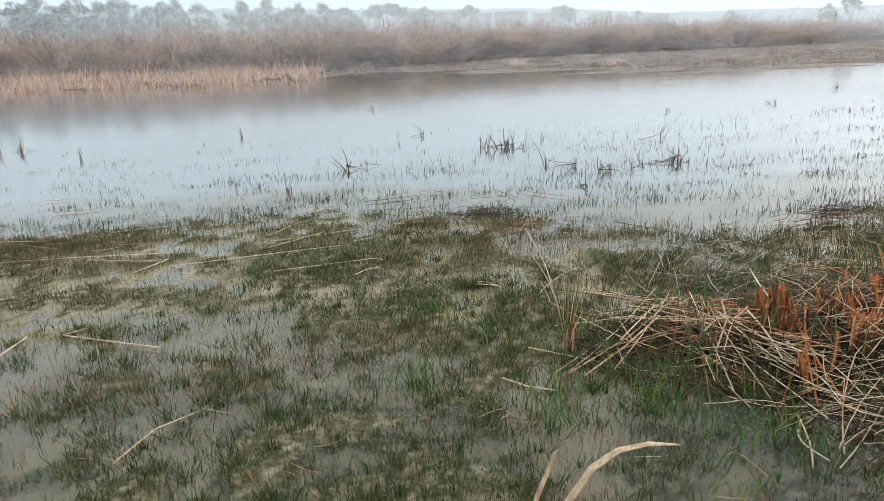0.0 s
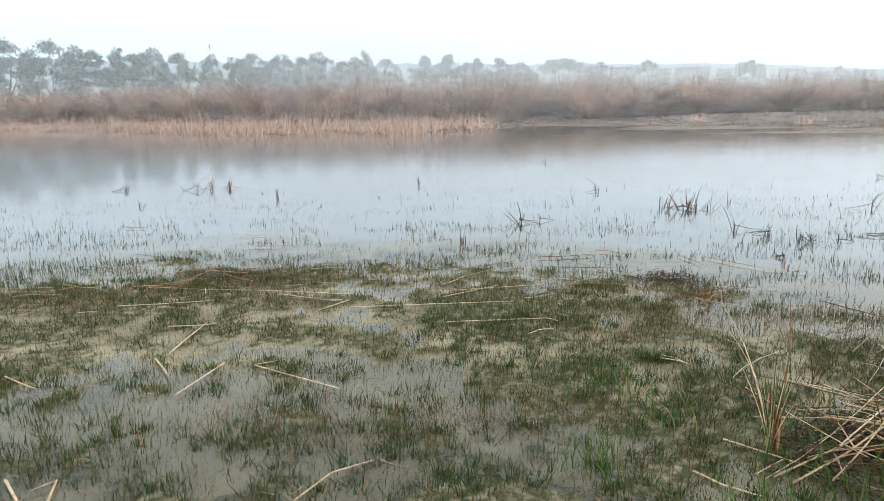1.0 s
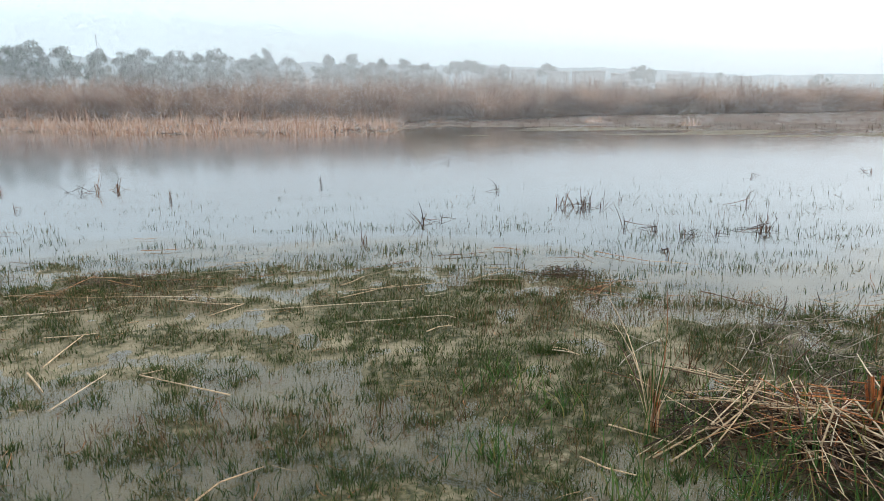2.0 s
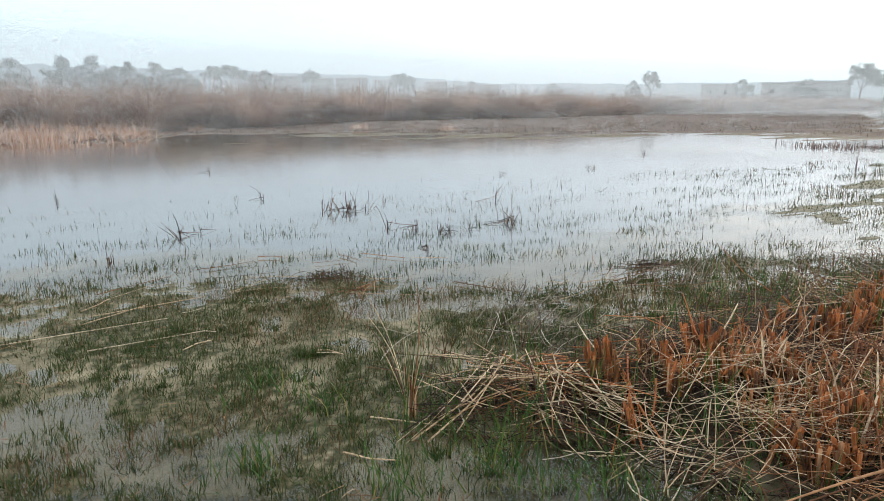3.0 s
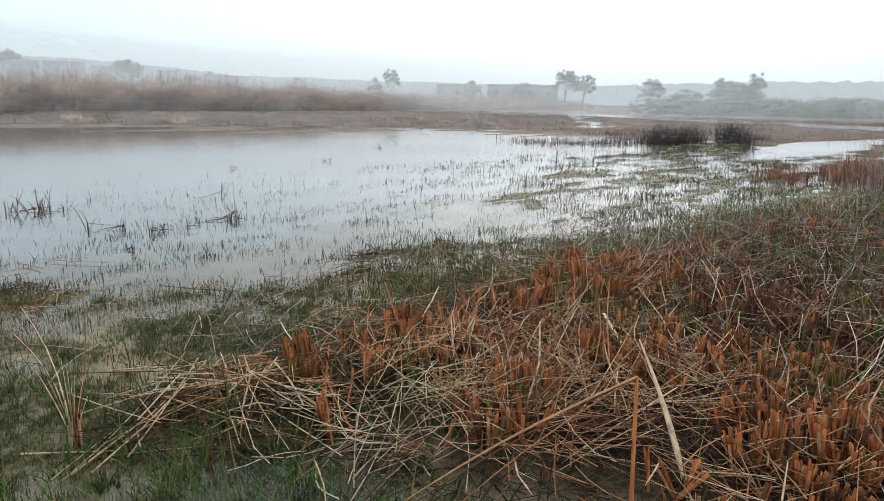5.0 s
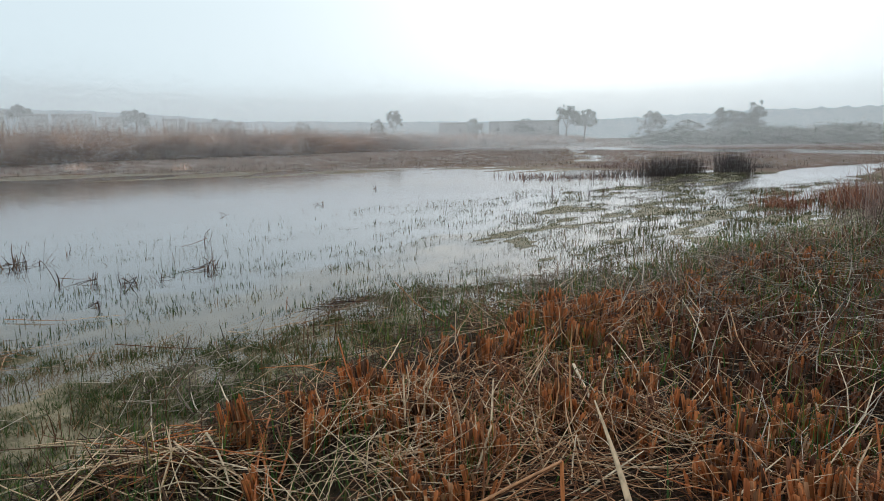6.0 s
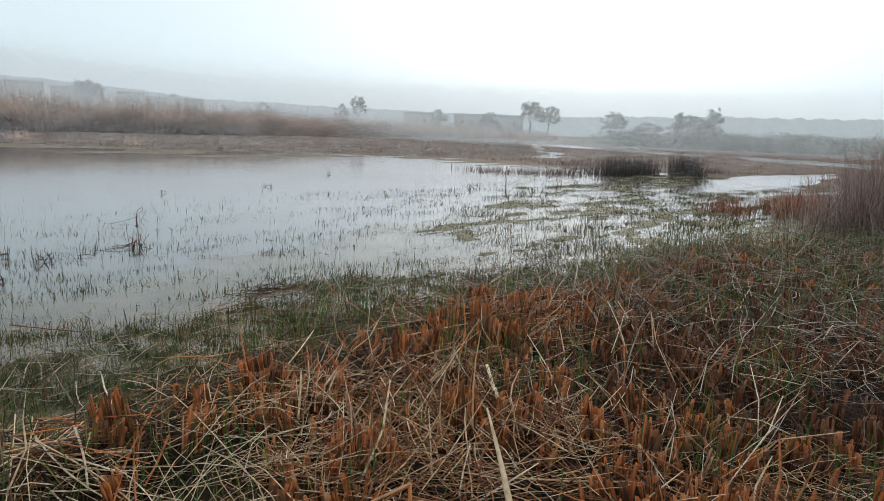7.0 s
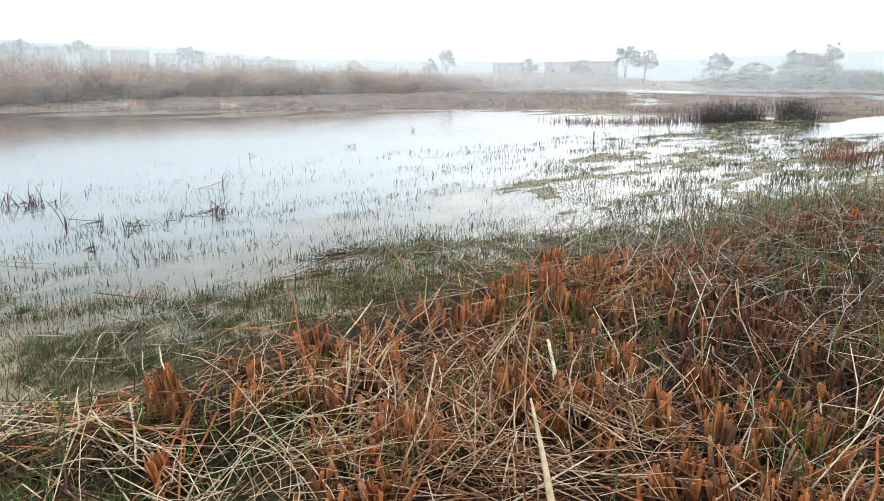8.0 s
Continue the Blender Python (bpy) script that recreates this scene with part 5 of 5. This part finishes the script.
    straws(n, x, y, z, rng.uniform(0.2, 0.7, n), 0.3, rng.uniform(0.0025, 0.005, n), GREY_STRAW, "far_straw", "dry straw scattered further along the bank", 0.25)
    # small bits on the mat
    n = 900
    x, y = scatter(n, -6, 5, 1.0, 6.6)
    keep = (on_bank(x, y) < 0) & (mat_edge(x) > y - 0.2)
    x, y = x[keep], y[keep]
    n = len(x)
    z = np.maximum(land(x, y)[0], 0) + 0.008
    straws(n, x, y, z, rng.uniform(0.03, 0.16, n), 0.06, rng.uniform(0.0012, 0.003, n), STRAW, "straw_bits", "short bits of straw floating among the grass", 0.3)


litter()


def straw(points, wide=0.0065, mat_=None, label="single pale dry reed straw floating on the shallow water", name="straw", flat=0.5, group="loose straws"):
    """One long straw through a few points."""
    p = np.array(points, float)
    if p.shape[1] == 2:
        z = np.maximum(land(p[:, 0], p[:, 1])[0], 0) + 0.02
        p = np.column_stack([p, z])
    at = p[0].copy()
    if len(p) == 2:
        mid = (p[0] + p[1]) / 2 + rng.normal(0, 0.015, 3) * [1, 1, 0.3]
        p = np.array([p[0], mid, p[1]])
    k = np.linspace(0, len(p) - 1, 4 * (len(p) - 1) + 1)
    q = np.stack([np.interp(k, np.arange(len(p)), p[:, c]) for c in range(3)], -1)
    w = wide * np.interp(np.linspace(0, 1, len(q)), [0, 0.8, 1], [1, 0.85, 0.45])
    v, f = tubes((q - at)[None], w[None], w[None] * flat, 6)
    ob = link_mesh(name, v, f, mat_ or PALE, smooth=True)
    ob.location = at
    return tagged(ob, label, "straw", group)


# pale straws on the mat
for p in [
    [(-0.45, 4.58), (0.25, 4.64), (0.32, 4.58)], [(-1.01, 3.5), (-1.58, 3.83), (-1.46, 3.9)], [(-0.99, 2.45), (-0.88, 2.66), (-0.72, 2.76)], [(-2.24, 2.6), (-1.92, 2.34)],
    [(-1.92, 2.34), (-2.02, 2.6), (-2.08, 2.52)], [(0.62, 2.68), (0.82, 2.5)], [(-1.44, 4.89), (-1.24, 5.12), (-1.5, 5.16)], [(-4.1, 5.33), (-3.71, 5.63)],
    [(-3.9, 5.72), (-3.53, 5.6)], [(-2.96, 5.56), (-2.03, 5.45)], [(-2.03, 5.45), (-1.25, 5.28)], [(-1.85, 5.34), (-1.26, 5.08)],
    [(-3.03, 5.01), (-2.38, 5.15)], [(-2.4, 4.51), (-2.08, 4.56)], [(-2.18, 4.01), (-2.16, 4.58)], [(-2.23, 3.94), (-2.01, 3.65)],
]:
    straw(p)
# more straws, nearer the open water
for p in [
    [(-1.88, 3.42), (-1.77, 3.87)], [(-3.25, 4.83), (-3.08, 4.84)], [(-4.7, 5.25), (-4.34, 5.23)], [(-4.35, 4.82), (-3.92, 4.83)],
    [(-0.48, 5.4), (0.36, 5.57)], [(-0.51, 5.2), (-0.06, 5.54)], [(-0.53, 5.57), (-0.35, 5.82)], [(-1.19, 4.97), (0.05, 5.04)],
    [(-2.95, 3.12), (-2.87, 3.14)], [(-2.97, 3.64), (-2.69, 3.5)], [(0.82, 3.89), (0.97, 3.82)], [(0.09, 4.3), (0.28, 4.42)],
    [(0.83, 2.92), (1.14, 2.68)], [(3.06, 4.67), (3.24, 4.6)], [(3.26, 4.49), (3.67, 4.43)], [(0.84, 3.93), (0.97, 3.8)],
]:
    straw(p)
for p in [
    [(0.39, 6.58), (0.92, 6.67)], [(1.01, 6.87), (1.27, 6.68)], [(1.77, 6.57), (1.87, 6.18)], [(1.99, 6.53), (2.34, 6.06)], [(2.34, 6.06), (2.74, 5.85)],
    [(1.22, 5.73), (1.6, 5.54)], [(-2.7, 7.27), (-2.28, 7.28)], [(-2.99, 7.94), (-2.74, 7.95)], [(-4.91, 8.61), (-4.51, 8.53)], [(-2.88, 6.19), (-2.35, 6.03)],
    [(-2.8, 5.66), (-2.74, 6.2)], [(-2.56, 6.02), (-2.2, 5.75)], [(-5.7, 6.48), (-5.66, 6.75)], [(3.53, 4.4), (4.1, 4.55), (4.79, 4.85)], [(2.34, 5.02), (2.7, 4.42)],
    [(2.86, 3.52), (3.92, 3.3)],
]:
    straw(p, 0.006, STRAW, "brown waterlogged reed straw lying in the water")
for k in range(96):
    # straws stranded along the rim of the open water
    x = rng.uniform(-6, 4.5)
    y = float(mat_edge(x)) - 0.25 + rng.normal(0, 0.45)
    if on_bank(x, y) > -0.3:
        continue
    length, a = rng.uniform(0.15, 0.7), rng.normal(0.05, 0.45)
    straw([(x, y), (x + 0.5 * length * math.cos(a), y + 0.5 * length * math.sin(a) + rng.normal(0, 0.02)), (x + length * math.cos(a), y + length * math.sin(a))], rng.uniform(0.0025, 0.005), (STRAW, PALE, GREY_STRAW)[k % 3], "dry straw stranded at the rim of the open water")
# long straws over the heap
for p, w in [
    ([(0.92, 2.62, 0.03), (1.74, 3.11, 0.12)], 0.006), ([(0.98, 2.58, 0.03), (1.5, 2.85, 0.15)], 0.006), ([(1.4, 2.85, 0.12), (1.72, 2.2, 0.03)], 0.005), ([(1.3, 3.0, 0.1), (1.95, 2.7, 0.14)], 0.006),
    ([(1.2, 2.7, 0.1), (1.9, 2.85, 0.12)], 0.005), ([(1.55, 2.5, 0.03), (1.75, 2.95, 0.16)], 0.005), ([(1.7, 3.05, 0.1), (1.5, 2.3, 0.03)], 0.004), ([(1.25, 3.15, 0.06), (2.1, 3.0, 0.12)], 0.006),
    ([(2.45, 2.27, 0.05), (2.95, 2.45, 0.3)], 0.005), ([(3.0, 2.5, 0.12), (3.9, 2.25, 0.2)], 0.006),
]:
    straw(p, w, PALE if w > 0.0055 else STRAW, "long dry straw lying across the cut reed stubble")
# long straws over the stubble
for p, w in [
    ([(3.55, 2.85, 0.14), (3.9, 2.2, 0.18)], 0.005), ([(4.15, 1.72, 0.05), (4.3, 1.85, 0.32)], 0.005), ([(4.74, 1.45, 0.12), (5.44, 1.3, 0.2)], 0.005), ([(2.55, 2.21, 0.05), (3.0, 2.35, 0.26), (2.75, 2.2, 0.12)], 0.006),
    ([(3.59, 1.86, 0.25), (3.04, 1.3, 0.1)], 0.009), ([(5.97, 1.41, 0.1), (6.6, 1.4, 0.28)], 0.006), ([(4.42, 1.38, 0.15), (4.49, 1.2, 0.15)], 0.008), ([(5.21, 1.27, 0.2), (4.83, 0.98, 0.06)], 0.005),
    ([(3.7, 2.75, 0.15), (4.25, 2.5, 0.2)], 0.006), ([(2.3, 1.3, 0.05), (2.9, 1.1, 0.25)], 0.006),
]:
    straw(p, w, PALE if w > 0.0055 else STRAW, "long dry straw lying across the cut reed stubble")


for k in range(210):
    # single straws strewn over the near stubble
    while True:
        x, y = rng.uniform(1.3, 5.2), rng.uniform(0.3, 3.3)
        if on_bank(x, y) > 0.05:
            break
    length, a, t = rng.uniform(0.15, 0.5), rng.uniform(0, 6.3), abs(rng.normal(0, 0.5))
    z = float(land(x, y)[0]) + rng.uniform(0.03, 0.12)
    d = np.array([math.cos(a) * math.cos(t), math.sin(a) * math.cos(t), math.sin(t)]) * length
    p = np.array([x, y, z])
    straw([p, p + 0.5 * d + rng.normal(0, 0.02, 3), p + d], rng.uniform(0.0025, 0.0055), (STRAW, PALE, PALE, STUB)[k % 4], "long dry straw lying across the cut reed stubble")


def bent_reed():
    """A snapped tall stalk at the near edge of the bank, its top leaves hanging down to the mud."""
    x, y = 1.87, 0.8
    z = float(land(x, y)[0])
    ob = thing("bent_reed", x, y, z, "snapped brown reed with its long leaves hanging to the mud", "reed")
    apex = np.array([-0.006, 0.006, 0.705 - z])
    v, f = tubes(np.array([[[0.02, -0.01, -0.03], [0.01, 0.0, 0.35], apex]]), np.array([[0.009, 0.008, 0.006]]), np.array([[0.006, 0.005, 0.004]]), 8)
    link_mesh("stalk", v, f, STUB, ob)
    s = np.linspace(0, 1, 7)[:, None]
    for end, w, mat_ in [((-0.42, 0.66, 0.12), 0.011, STRAW), ((-0.2, 0.6, 0.02), 0.008, STRAW), ((-0.5, 0.72, 0.02), 0.006, STRAW)]:
        p = apex * (1 - s) + np.array(end) * s + np.array([0, 0, 0.03]) * np.sin(s * np.pi)
        v, f = tubes(p[None], w * np.interp(s[:, 0], [0, 0.4, 1], [0.7, 1, 0.35])[None], np.full((1, 7), 0.002), 6)
        link_mesh("leaf", v, f, mat_, ob)
    x, y = 2.4, 0.8
    z = float(land(x, y)[0])
    ob = thing("bent_reed", x, y, z, "broad bleached leaf and thin stem leaning over the stubble", "reed")
    foot, top = np.array([0, 0, -0.03]), np.array([0.27, 0.39, 0.506 - z])
    p = foot * (1 - s) + top * s + np.array([0.01, 0, 0.03]) * np.sin(s * np.pi)
    v, f = tubes(p[None], 0.014 * np.interp(s[:, 0], [0, 0.4, 1], [0.8, 1, 0.25])[None], np.full((1, 7), 0.002), 6)
    link_mesh("leaf", v, f, PALE, ob, "broad bleached leaf")
    p = foot * (1 - s) + (top + [-0.12, -0.02, -0.06]) * s + np.array([0, 0.02, 0.02]) * np.sin(s * np.pi)
    v, f = tubes(p[None], 0.004 * np.linspace(1, 0.5, 7)[None], 0.003 * np.linspace(1, 0.5, 7)[None], 6)
    link_mesh("stem", v, f, STRAW, ob)


bent_reed()


def arched_leaves():
    """Broad pale leaves arching out of the shallow water close to the walker."""
    x, y = 0.49, 1.68
    ob = thing("arched_leaf", x, y, 0, "broad pale dead leaf arching out of shallow water", "reed leaf")
    for row, w in [([(0.49, 1.68, -0.06), (0.55, 1.74, 0.075), (0.64, 1.765, 0.165), (0.73, 1.765, 0.215), (0.82, 1.735, 0.243), (0.9, 1.695, 0.25)], 0.017), ([(0.42, 1.74, -0.06), (0.45, 1.777, 0.069), (0.51, 1.82, 0.14), (0.545, 1.84, 0.2)], 0.011)]:
        p = np.array(row) - [x, y, 0]
        k = np.linspace(0, len(p) - 1, 11)
        q = np.stack([np.interp(k, np.arange(len(p)), p[:, c]) for c in range(3)], -1)
        v, f = tubes(q[None], w * np.interp(np.linspace(0, 1, 11), [0, 0.5, 0.85, 1], [0.7, 1, 0.7, 0.15])[None], np.full((1, 11), 0.0025), 8)
        link_mesh("leaf", v, f, PALE, ob)


arched_leaves()


def tall_tuft():
    """The upright tuft at the corner of the straw heap."""
    x, y = 1.02, 2.88
    ob = thing("reed_tuft", x, y, float(land(x, y)[0]), "tall dry reed tuft with thin leaning green and tan stems", "reed tuft")
    for k in range(8):
        v, f = stalk(rng.uniform(0.15, 0.3), rng.uniform(0.005, 0.009), rng.normal(0, 0.012), rng.normal(0, 0.012))
        link_mesh("stalk", v + [[rng.uniform(-0.03, 0.03), rng.uniform(-0.03, 0.03), -0.02]], f, (STRAW, STUB, PALE, STUB)[k % 4], ob)
    for k in range(24):
        a, lean, tall = rng.uniform(0, 6.3), abs(rng.normal(0, 0.11)), rng.uniform(0.2, 0.52)
        s = np.linspace(0, 1, 6)
        p = np.stack([tall * lean * math.cos(a) * (s + s * s), tall * lean * math.sin(a) * (s + s * s), tall * s - 0.02], -1)
        v, f = tubes(p[None], 0.004 * np.linspace(1, 0.3, 6)[None], 0.002 * np.linspace(1, 0.3, 6)[None], 5)
        link_mesh("stem", v, f, (PALE, LUSH, PALE, LUSH)[k % 4], ob)
    for end in [(0.05, 0.78, 0.43), (0.2, 0.35, 0.57), (0.0, 0.7, 0.3), (-0.1, 0.3, 0.45)]:
        s = np.linspace(0, 1, 6)[:, None]
        p = np.array(end) * s + np.array([0.03, 0, 0.04]) * np.sin(s * np.pi)
        v, f = tubes(p[None], 0.004 * np.linspace(1, 0.4, 6)[None], 0.002 * np.linspace(1, 0.4, 6)[None], 5)
        link_mesh("stem", v, f, STRAW, ob)


tall_tuft()


# ---- drowned reed clumps standing in the water ----
def snag(x, y, tall, n, spread, lean, floor_sticks=2, tan=False):
    ob = thing("drowned_reed", x, y, 0, "dark broken reed stems standing in the water" if not tan else "tan broken reed stems heaped in the water", "reed clump", "reed clumps in the water")
    rng = np.random.default_rng(int(abs(x) * 1000 + abs(y) * 10))
    count = max(1, n // 4)
    bunches = [(spread * (1.5 * (2 * (k + 0.5) / count - 1) + rng.normal(0, 0.35)), rng.normal(0, spread * 0.6)) for k in range(count)]
    s = np.linspace(0, 1, 5)
    for k in range(n + n // 3):
        bx, by = bunches[k % len(bunches)]
        bx, by = bx + rng.normal(0, 0.018), by + rng.normal(0, 0.018)
        h, a = tall * (0.22 + 0.78 * rng.uniform(0, 1) ** 1.9), rng.uniform(0, 6.3)
        ln, curl, ca = abs(rng.normal(0, lean * 1.5)), abs(rng.normal(0, 0.3)), rng.uniform(0, 6.3)
        p = np.stack([bx + h * (ln * math.cos(a) * s + curl * math.cos(ca) * s**3), by + h * (ln * math.sin(a) * s + curl * math.sin(ca) * s**3), -0.1 + (h * (1 - 0.25 * ln) + 0.1) * s - h * 0.3 * curl * s**3], -1)
        w = rng.uniform(0.0035, 0.011)
        v, f = tubes(p[None], w * np.linspace(1, 0.3, 5)[None], 0.55 * w * np.linspace(1, 0.3, 5)[None], 6)
        link_mesh("stem", v, f, (STRAW if k % 2 else LITTER) if tan else (LITTER if k % 4 == 2 else SNAG), ob)
    for k in range(floor_sticks):
        a, length = rng.uniform(0, 6.3), tall * rng.uniform(0.6, 1.2)
        bx, by = bunches[k % len(bunches)]
        d = np.array([math.cos(a), 0.6 * math.sin(a), 0.0])
        p = np.array([bx, by, 0.012]) + d * length * np.array([[-0.1], [0.5], [1.0]]) + [[0, 0, tall * rng.uniform(0, 0.35)], [0, 0, 0.01], [0, 0, -0.01]]
        v, f = tubes(p[None], np.array([[0.007, 0.006, 0.003]]), np.array([[0.004, 0.003, 0.002]]), 6)
        link_mesh("fallen_stem", v, f, (STRAW if k % 2 else LITTER) if tan else SNAG, ob)


# reed clumps in the near water
for spot in [
    (0.36, 8.63, 0.32, 7, 0.04, 0.45, 3), (0.65, 8.71, 0.22, 2, 0.02, 0.15, 1), (-0.34, 7.45, 0.26, 7, 0.035, 0.15, 0), (2.88, 9.57, 0.36, 24, 0.2, 0.45, 8),
    (2.5, 9.75, 0.25, 4, 0.03, 0.15, 0), (3.55, 10.08, 0.28, 3, 0.04, 0.25, 0), (4.32, 7.44, 0.4, 9, 0.05, 0.3, 4), (4.4, 7.4, 0.2, 5, 0.14, 0.6, 2),
    (3.43, 7.35, 0.22, 12, 0.16, 0.5, 4), (3.19, 7.57, 0.2, 6, 0.12, 0.15, 2), (2.87, 7.95, 0.36, 4, 0.03, 0.12, 1), (2.76, 6.57, 0.1, 6, 0.08, 0.7, 3),
]:
    snag(*spot)
# reed clumps further out
for spot in [
    (1.93, 11.55, 0.32, 4, 0.04, 0.2, 2), (1.38, 10.69, 0.2, 2, 0.02, 0.2, 0), (2.56, 12.3, 0.25, 1, 0.02, 0.2, 0), (1.75, 17.2, 0.25, 4, 0.12, 0.5, 2),
    (-1.23, 12.88, 0.3, 4, 0.05, 0.15, 0), (-3.54, 11.26, 0.24, 4, 0.02, 0.2, 0), (-5.61, 10.68, 0.22, 4, 0.03, 0.6, 1), (5.28, 9.42, 0.34, 4, 0.04, 0.35, 1),
    (7.41, 12.9, 0.34, 3, 0.04, 0.5, 1), (10.18, 13.07, 0.34, 3, 0.04, 0.6, 1), (14.1, 10.23, 0.42, 4, 0.06, 0.4, 1), (13.9, 10.6, 0.22, 2, 0.04, 0.2, 0),
]:
    snag(*spot)
# reed clumps towards the far end
for spot in [
    (11.86, 9.99, 0.34, 2, 0.04, 0.2, 0), (11.6, 10.88, 0.24, 1, 0.02, 0.1, 0), (14.31, 15.88, 0.34, 5, 0.16, 0.3, 1), (9.1, 12.36, 0.18, 2, 0.03, 0.2, 0),
    (-13.1, 18.6, 0.2, 4, 0.08, 0.5, 1), (15.35, 9.88, 0.3, 6, 0.2, 0.2, 0), (15.9, 9.4, 0.3, 6, 0.25, 0.2, 0), (16.6, 9.2, 0.28, 6, 0.25, 0.2, 0),
    (17.6, 9.6, 0.28, 6, 0.3, 0.2, 0), (18.8, 10.0, 0.3, 6, 0.3, 0.2, 0),
]:
    snag(*spot)
for spot in [(-6.87, 12.65, 0.3, 6, 0.12, 0.7, 3), (-5.42, 12.6, 0.42, 9, 0.14, 0.45, 4), (-4.88, 12.76, 0.36, 7, 0.12, 0.5, 4), (-11.5, 14.0, 0.42, 26, 0.28, 0.6, 6), (-11.2, 15.0, 0.3, 5, 0.15, 0.2, 1)]:
    snag(*spot, tan=True)


def floating_mats():
    for x, y, rx, ry, n in [(1.45, 5.75, 0.35, 0.25, 70), (4.3, 4.75, 0.35, 0.2, 60), (-2.4, 5.95, 0.5, 0.18, 60), (-2.9, 5.6, 0.5, 0.12, 40), (1.55, 5.2, 0.2, 0.2, 30)]:
        px, py = x + rng.normal(0, rx / 2, n), y + rng.normal(0, ry / 2, n)
        straws(n, px, py, 0.004 + rng.uniform(0, 0.02, n), rng.uniform(0.1, 0.4, n), 0.05, rng.uniform(0.002, 0.0045, n), LITTER if n > 55 else STRAW, "floating_mat", "raft of dead straw floating at the edge of the water", 0.2)


floating_mats()


# ---- rushes at the far end ----
def sedge(x, y, tall, n, spread, mat_, label, arch=0.3, wide=0.012, group="rush clumps"):
    z = float(land(x, y)[0])
    ob = thing("rush_clump", x, y, z, label, "rushes", group)
    bx, by = rng.normal(0, spread, n), rng.normal(0, spread, n)
    a = rng.uniform(0, 2 * np.pi, n)
    bend = np.stack([np.cos(a), np.sin(a), -0.5 + 0 * a], -1) * np.abs(rng.normal(0, arch, n))[:, None]
    v, f = ribbons(np.stack([bx, by, 0 * bx - 0.04], -1), leaning(n, 0.22), bend, tall * rng.uniform(0.5, 1.05, n), wide * rng.uniform(0.6, 1.4, n), rng.uniform(0, 6.3, n), 3)
    link_mesh("foliage", v, f, mat_, ob)


for x, y, tall in [(22.2, 13.6, 0.25), (23.6, 12.9, 0.45), (24.9, 12.5, 0.45), (25.4, 11.8, 1.05), (25.9, 11.5, 0.95), (26.5, 11.1, 1.05), (27.9, 10.0, 1.1), (28.2, 9.8, 0.95), (29.4, 10.4, 0.35), (21.0, 14.4, 0.2), (31.5, 9.9, 0.35)]:
    sedge(x, y, tall, int(360 * tall), 0.32, DARK, "clump of dark dead rushes standing in the water", 0.4, 0.02)
for x, y in [(14.6, 4.2), (15.2, 3.9), (15.8, 3.4), (16.4, 3.9), (16.9, 3.3), (17.6, 3.8), (18.4, 3.2), (15.4, 3.0), (16.2, 2.6), (19.2, 3.6), (17.4, 2.6)]:
    sedge(x + rng.normal(0, 0.25), y + rng.normal(0, 0.2), rng.uniform(0.3, 0.75), 170, 0.26, SEDGE, "reddish brown dead sedge clump at the bank's end", 0.6, 0.013, "red sedge clumps")
for x, y, tall in [(12.6, 1.7, 1.3), (12.9, 1.1, 1.7), (13.4, 0.5, 1.9), (12.4, 0.4, 1.6), (14.0, 1.2, 1.9), (14.6, 0.3, 2.0), (13.2, -0.4, 1.9), (15.4, 0.9, 2.0), (14.8, 1.8, 1.5), (16.2, 1.6, 1.9), (11.8, 0.7, 0.9), (11.6, -0.3, 1.3), (12.2, -1.2, 1.7)]:
    sedge(x, y, tall, 420, 0.35, RUSH, "tall brown dead reeds at the end of the bank", 0.5, 0.013, "tall reeds by the bank")
for k in range(16):
    x = rng.uniform(21, 60)
    sedge(x, rng.uniform(13.2, 17) + 0.1 * (x - 30), rng.uniform(0.25, 0.5), 160, 0.7, RUSH, "low brown rushes on the marsh beyond the pond", 0.5, 0.035, "low rushes beyond the pond")
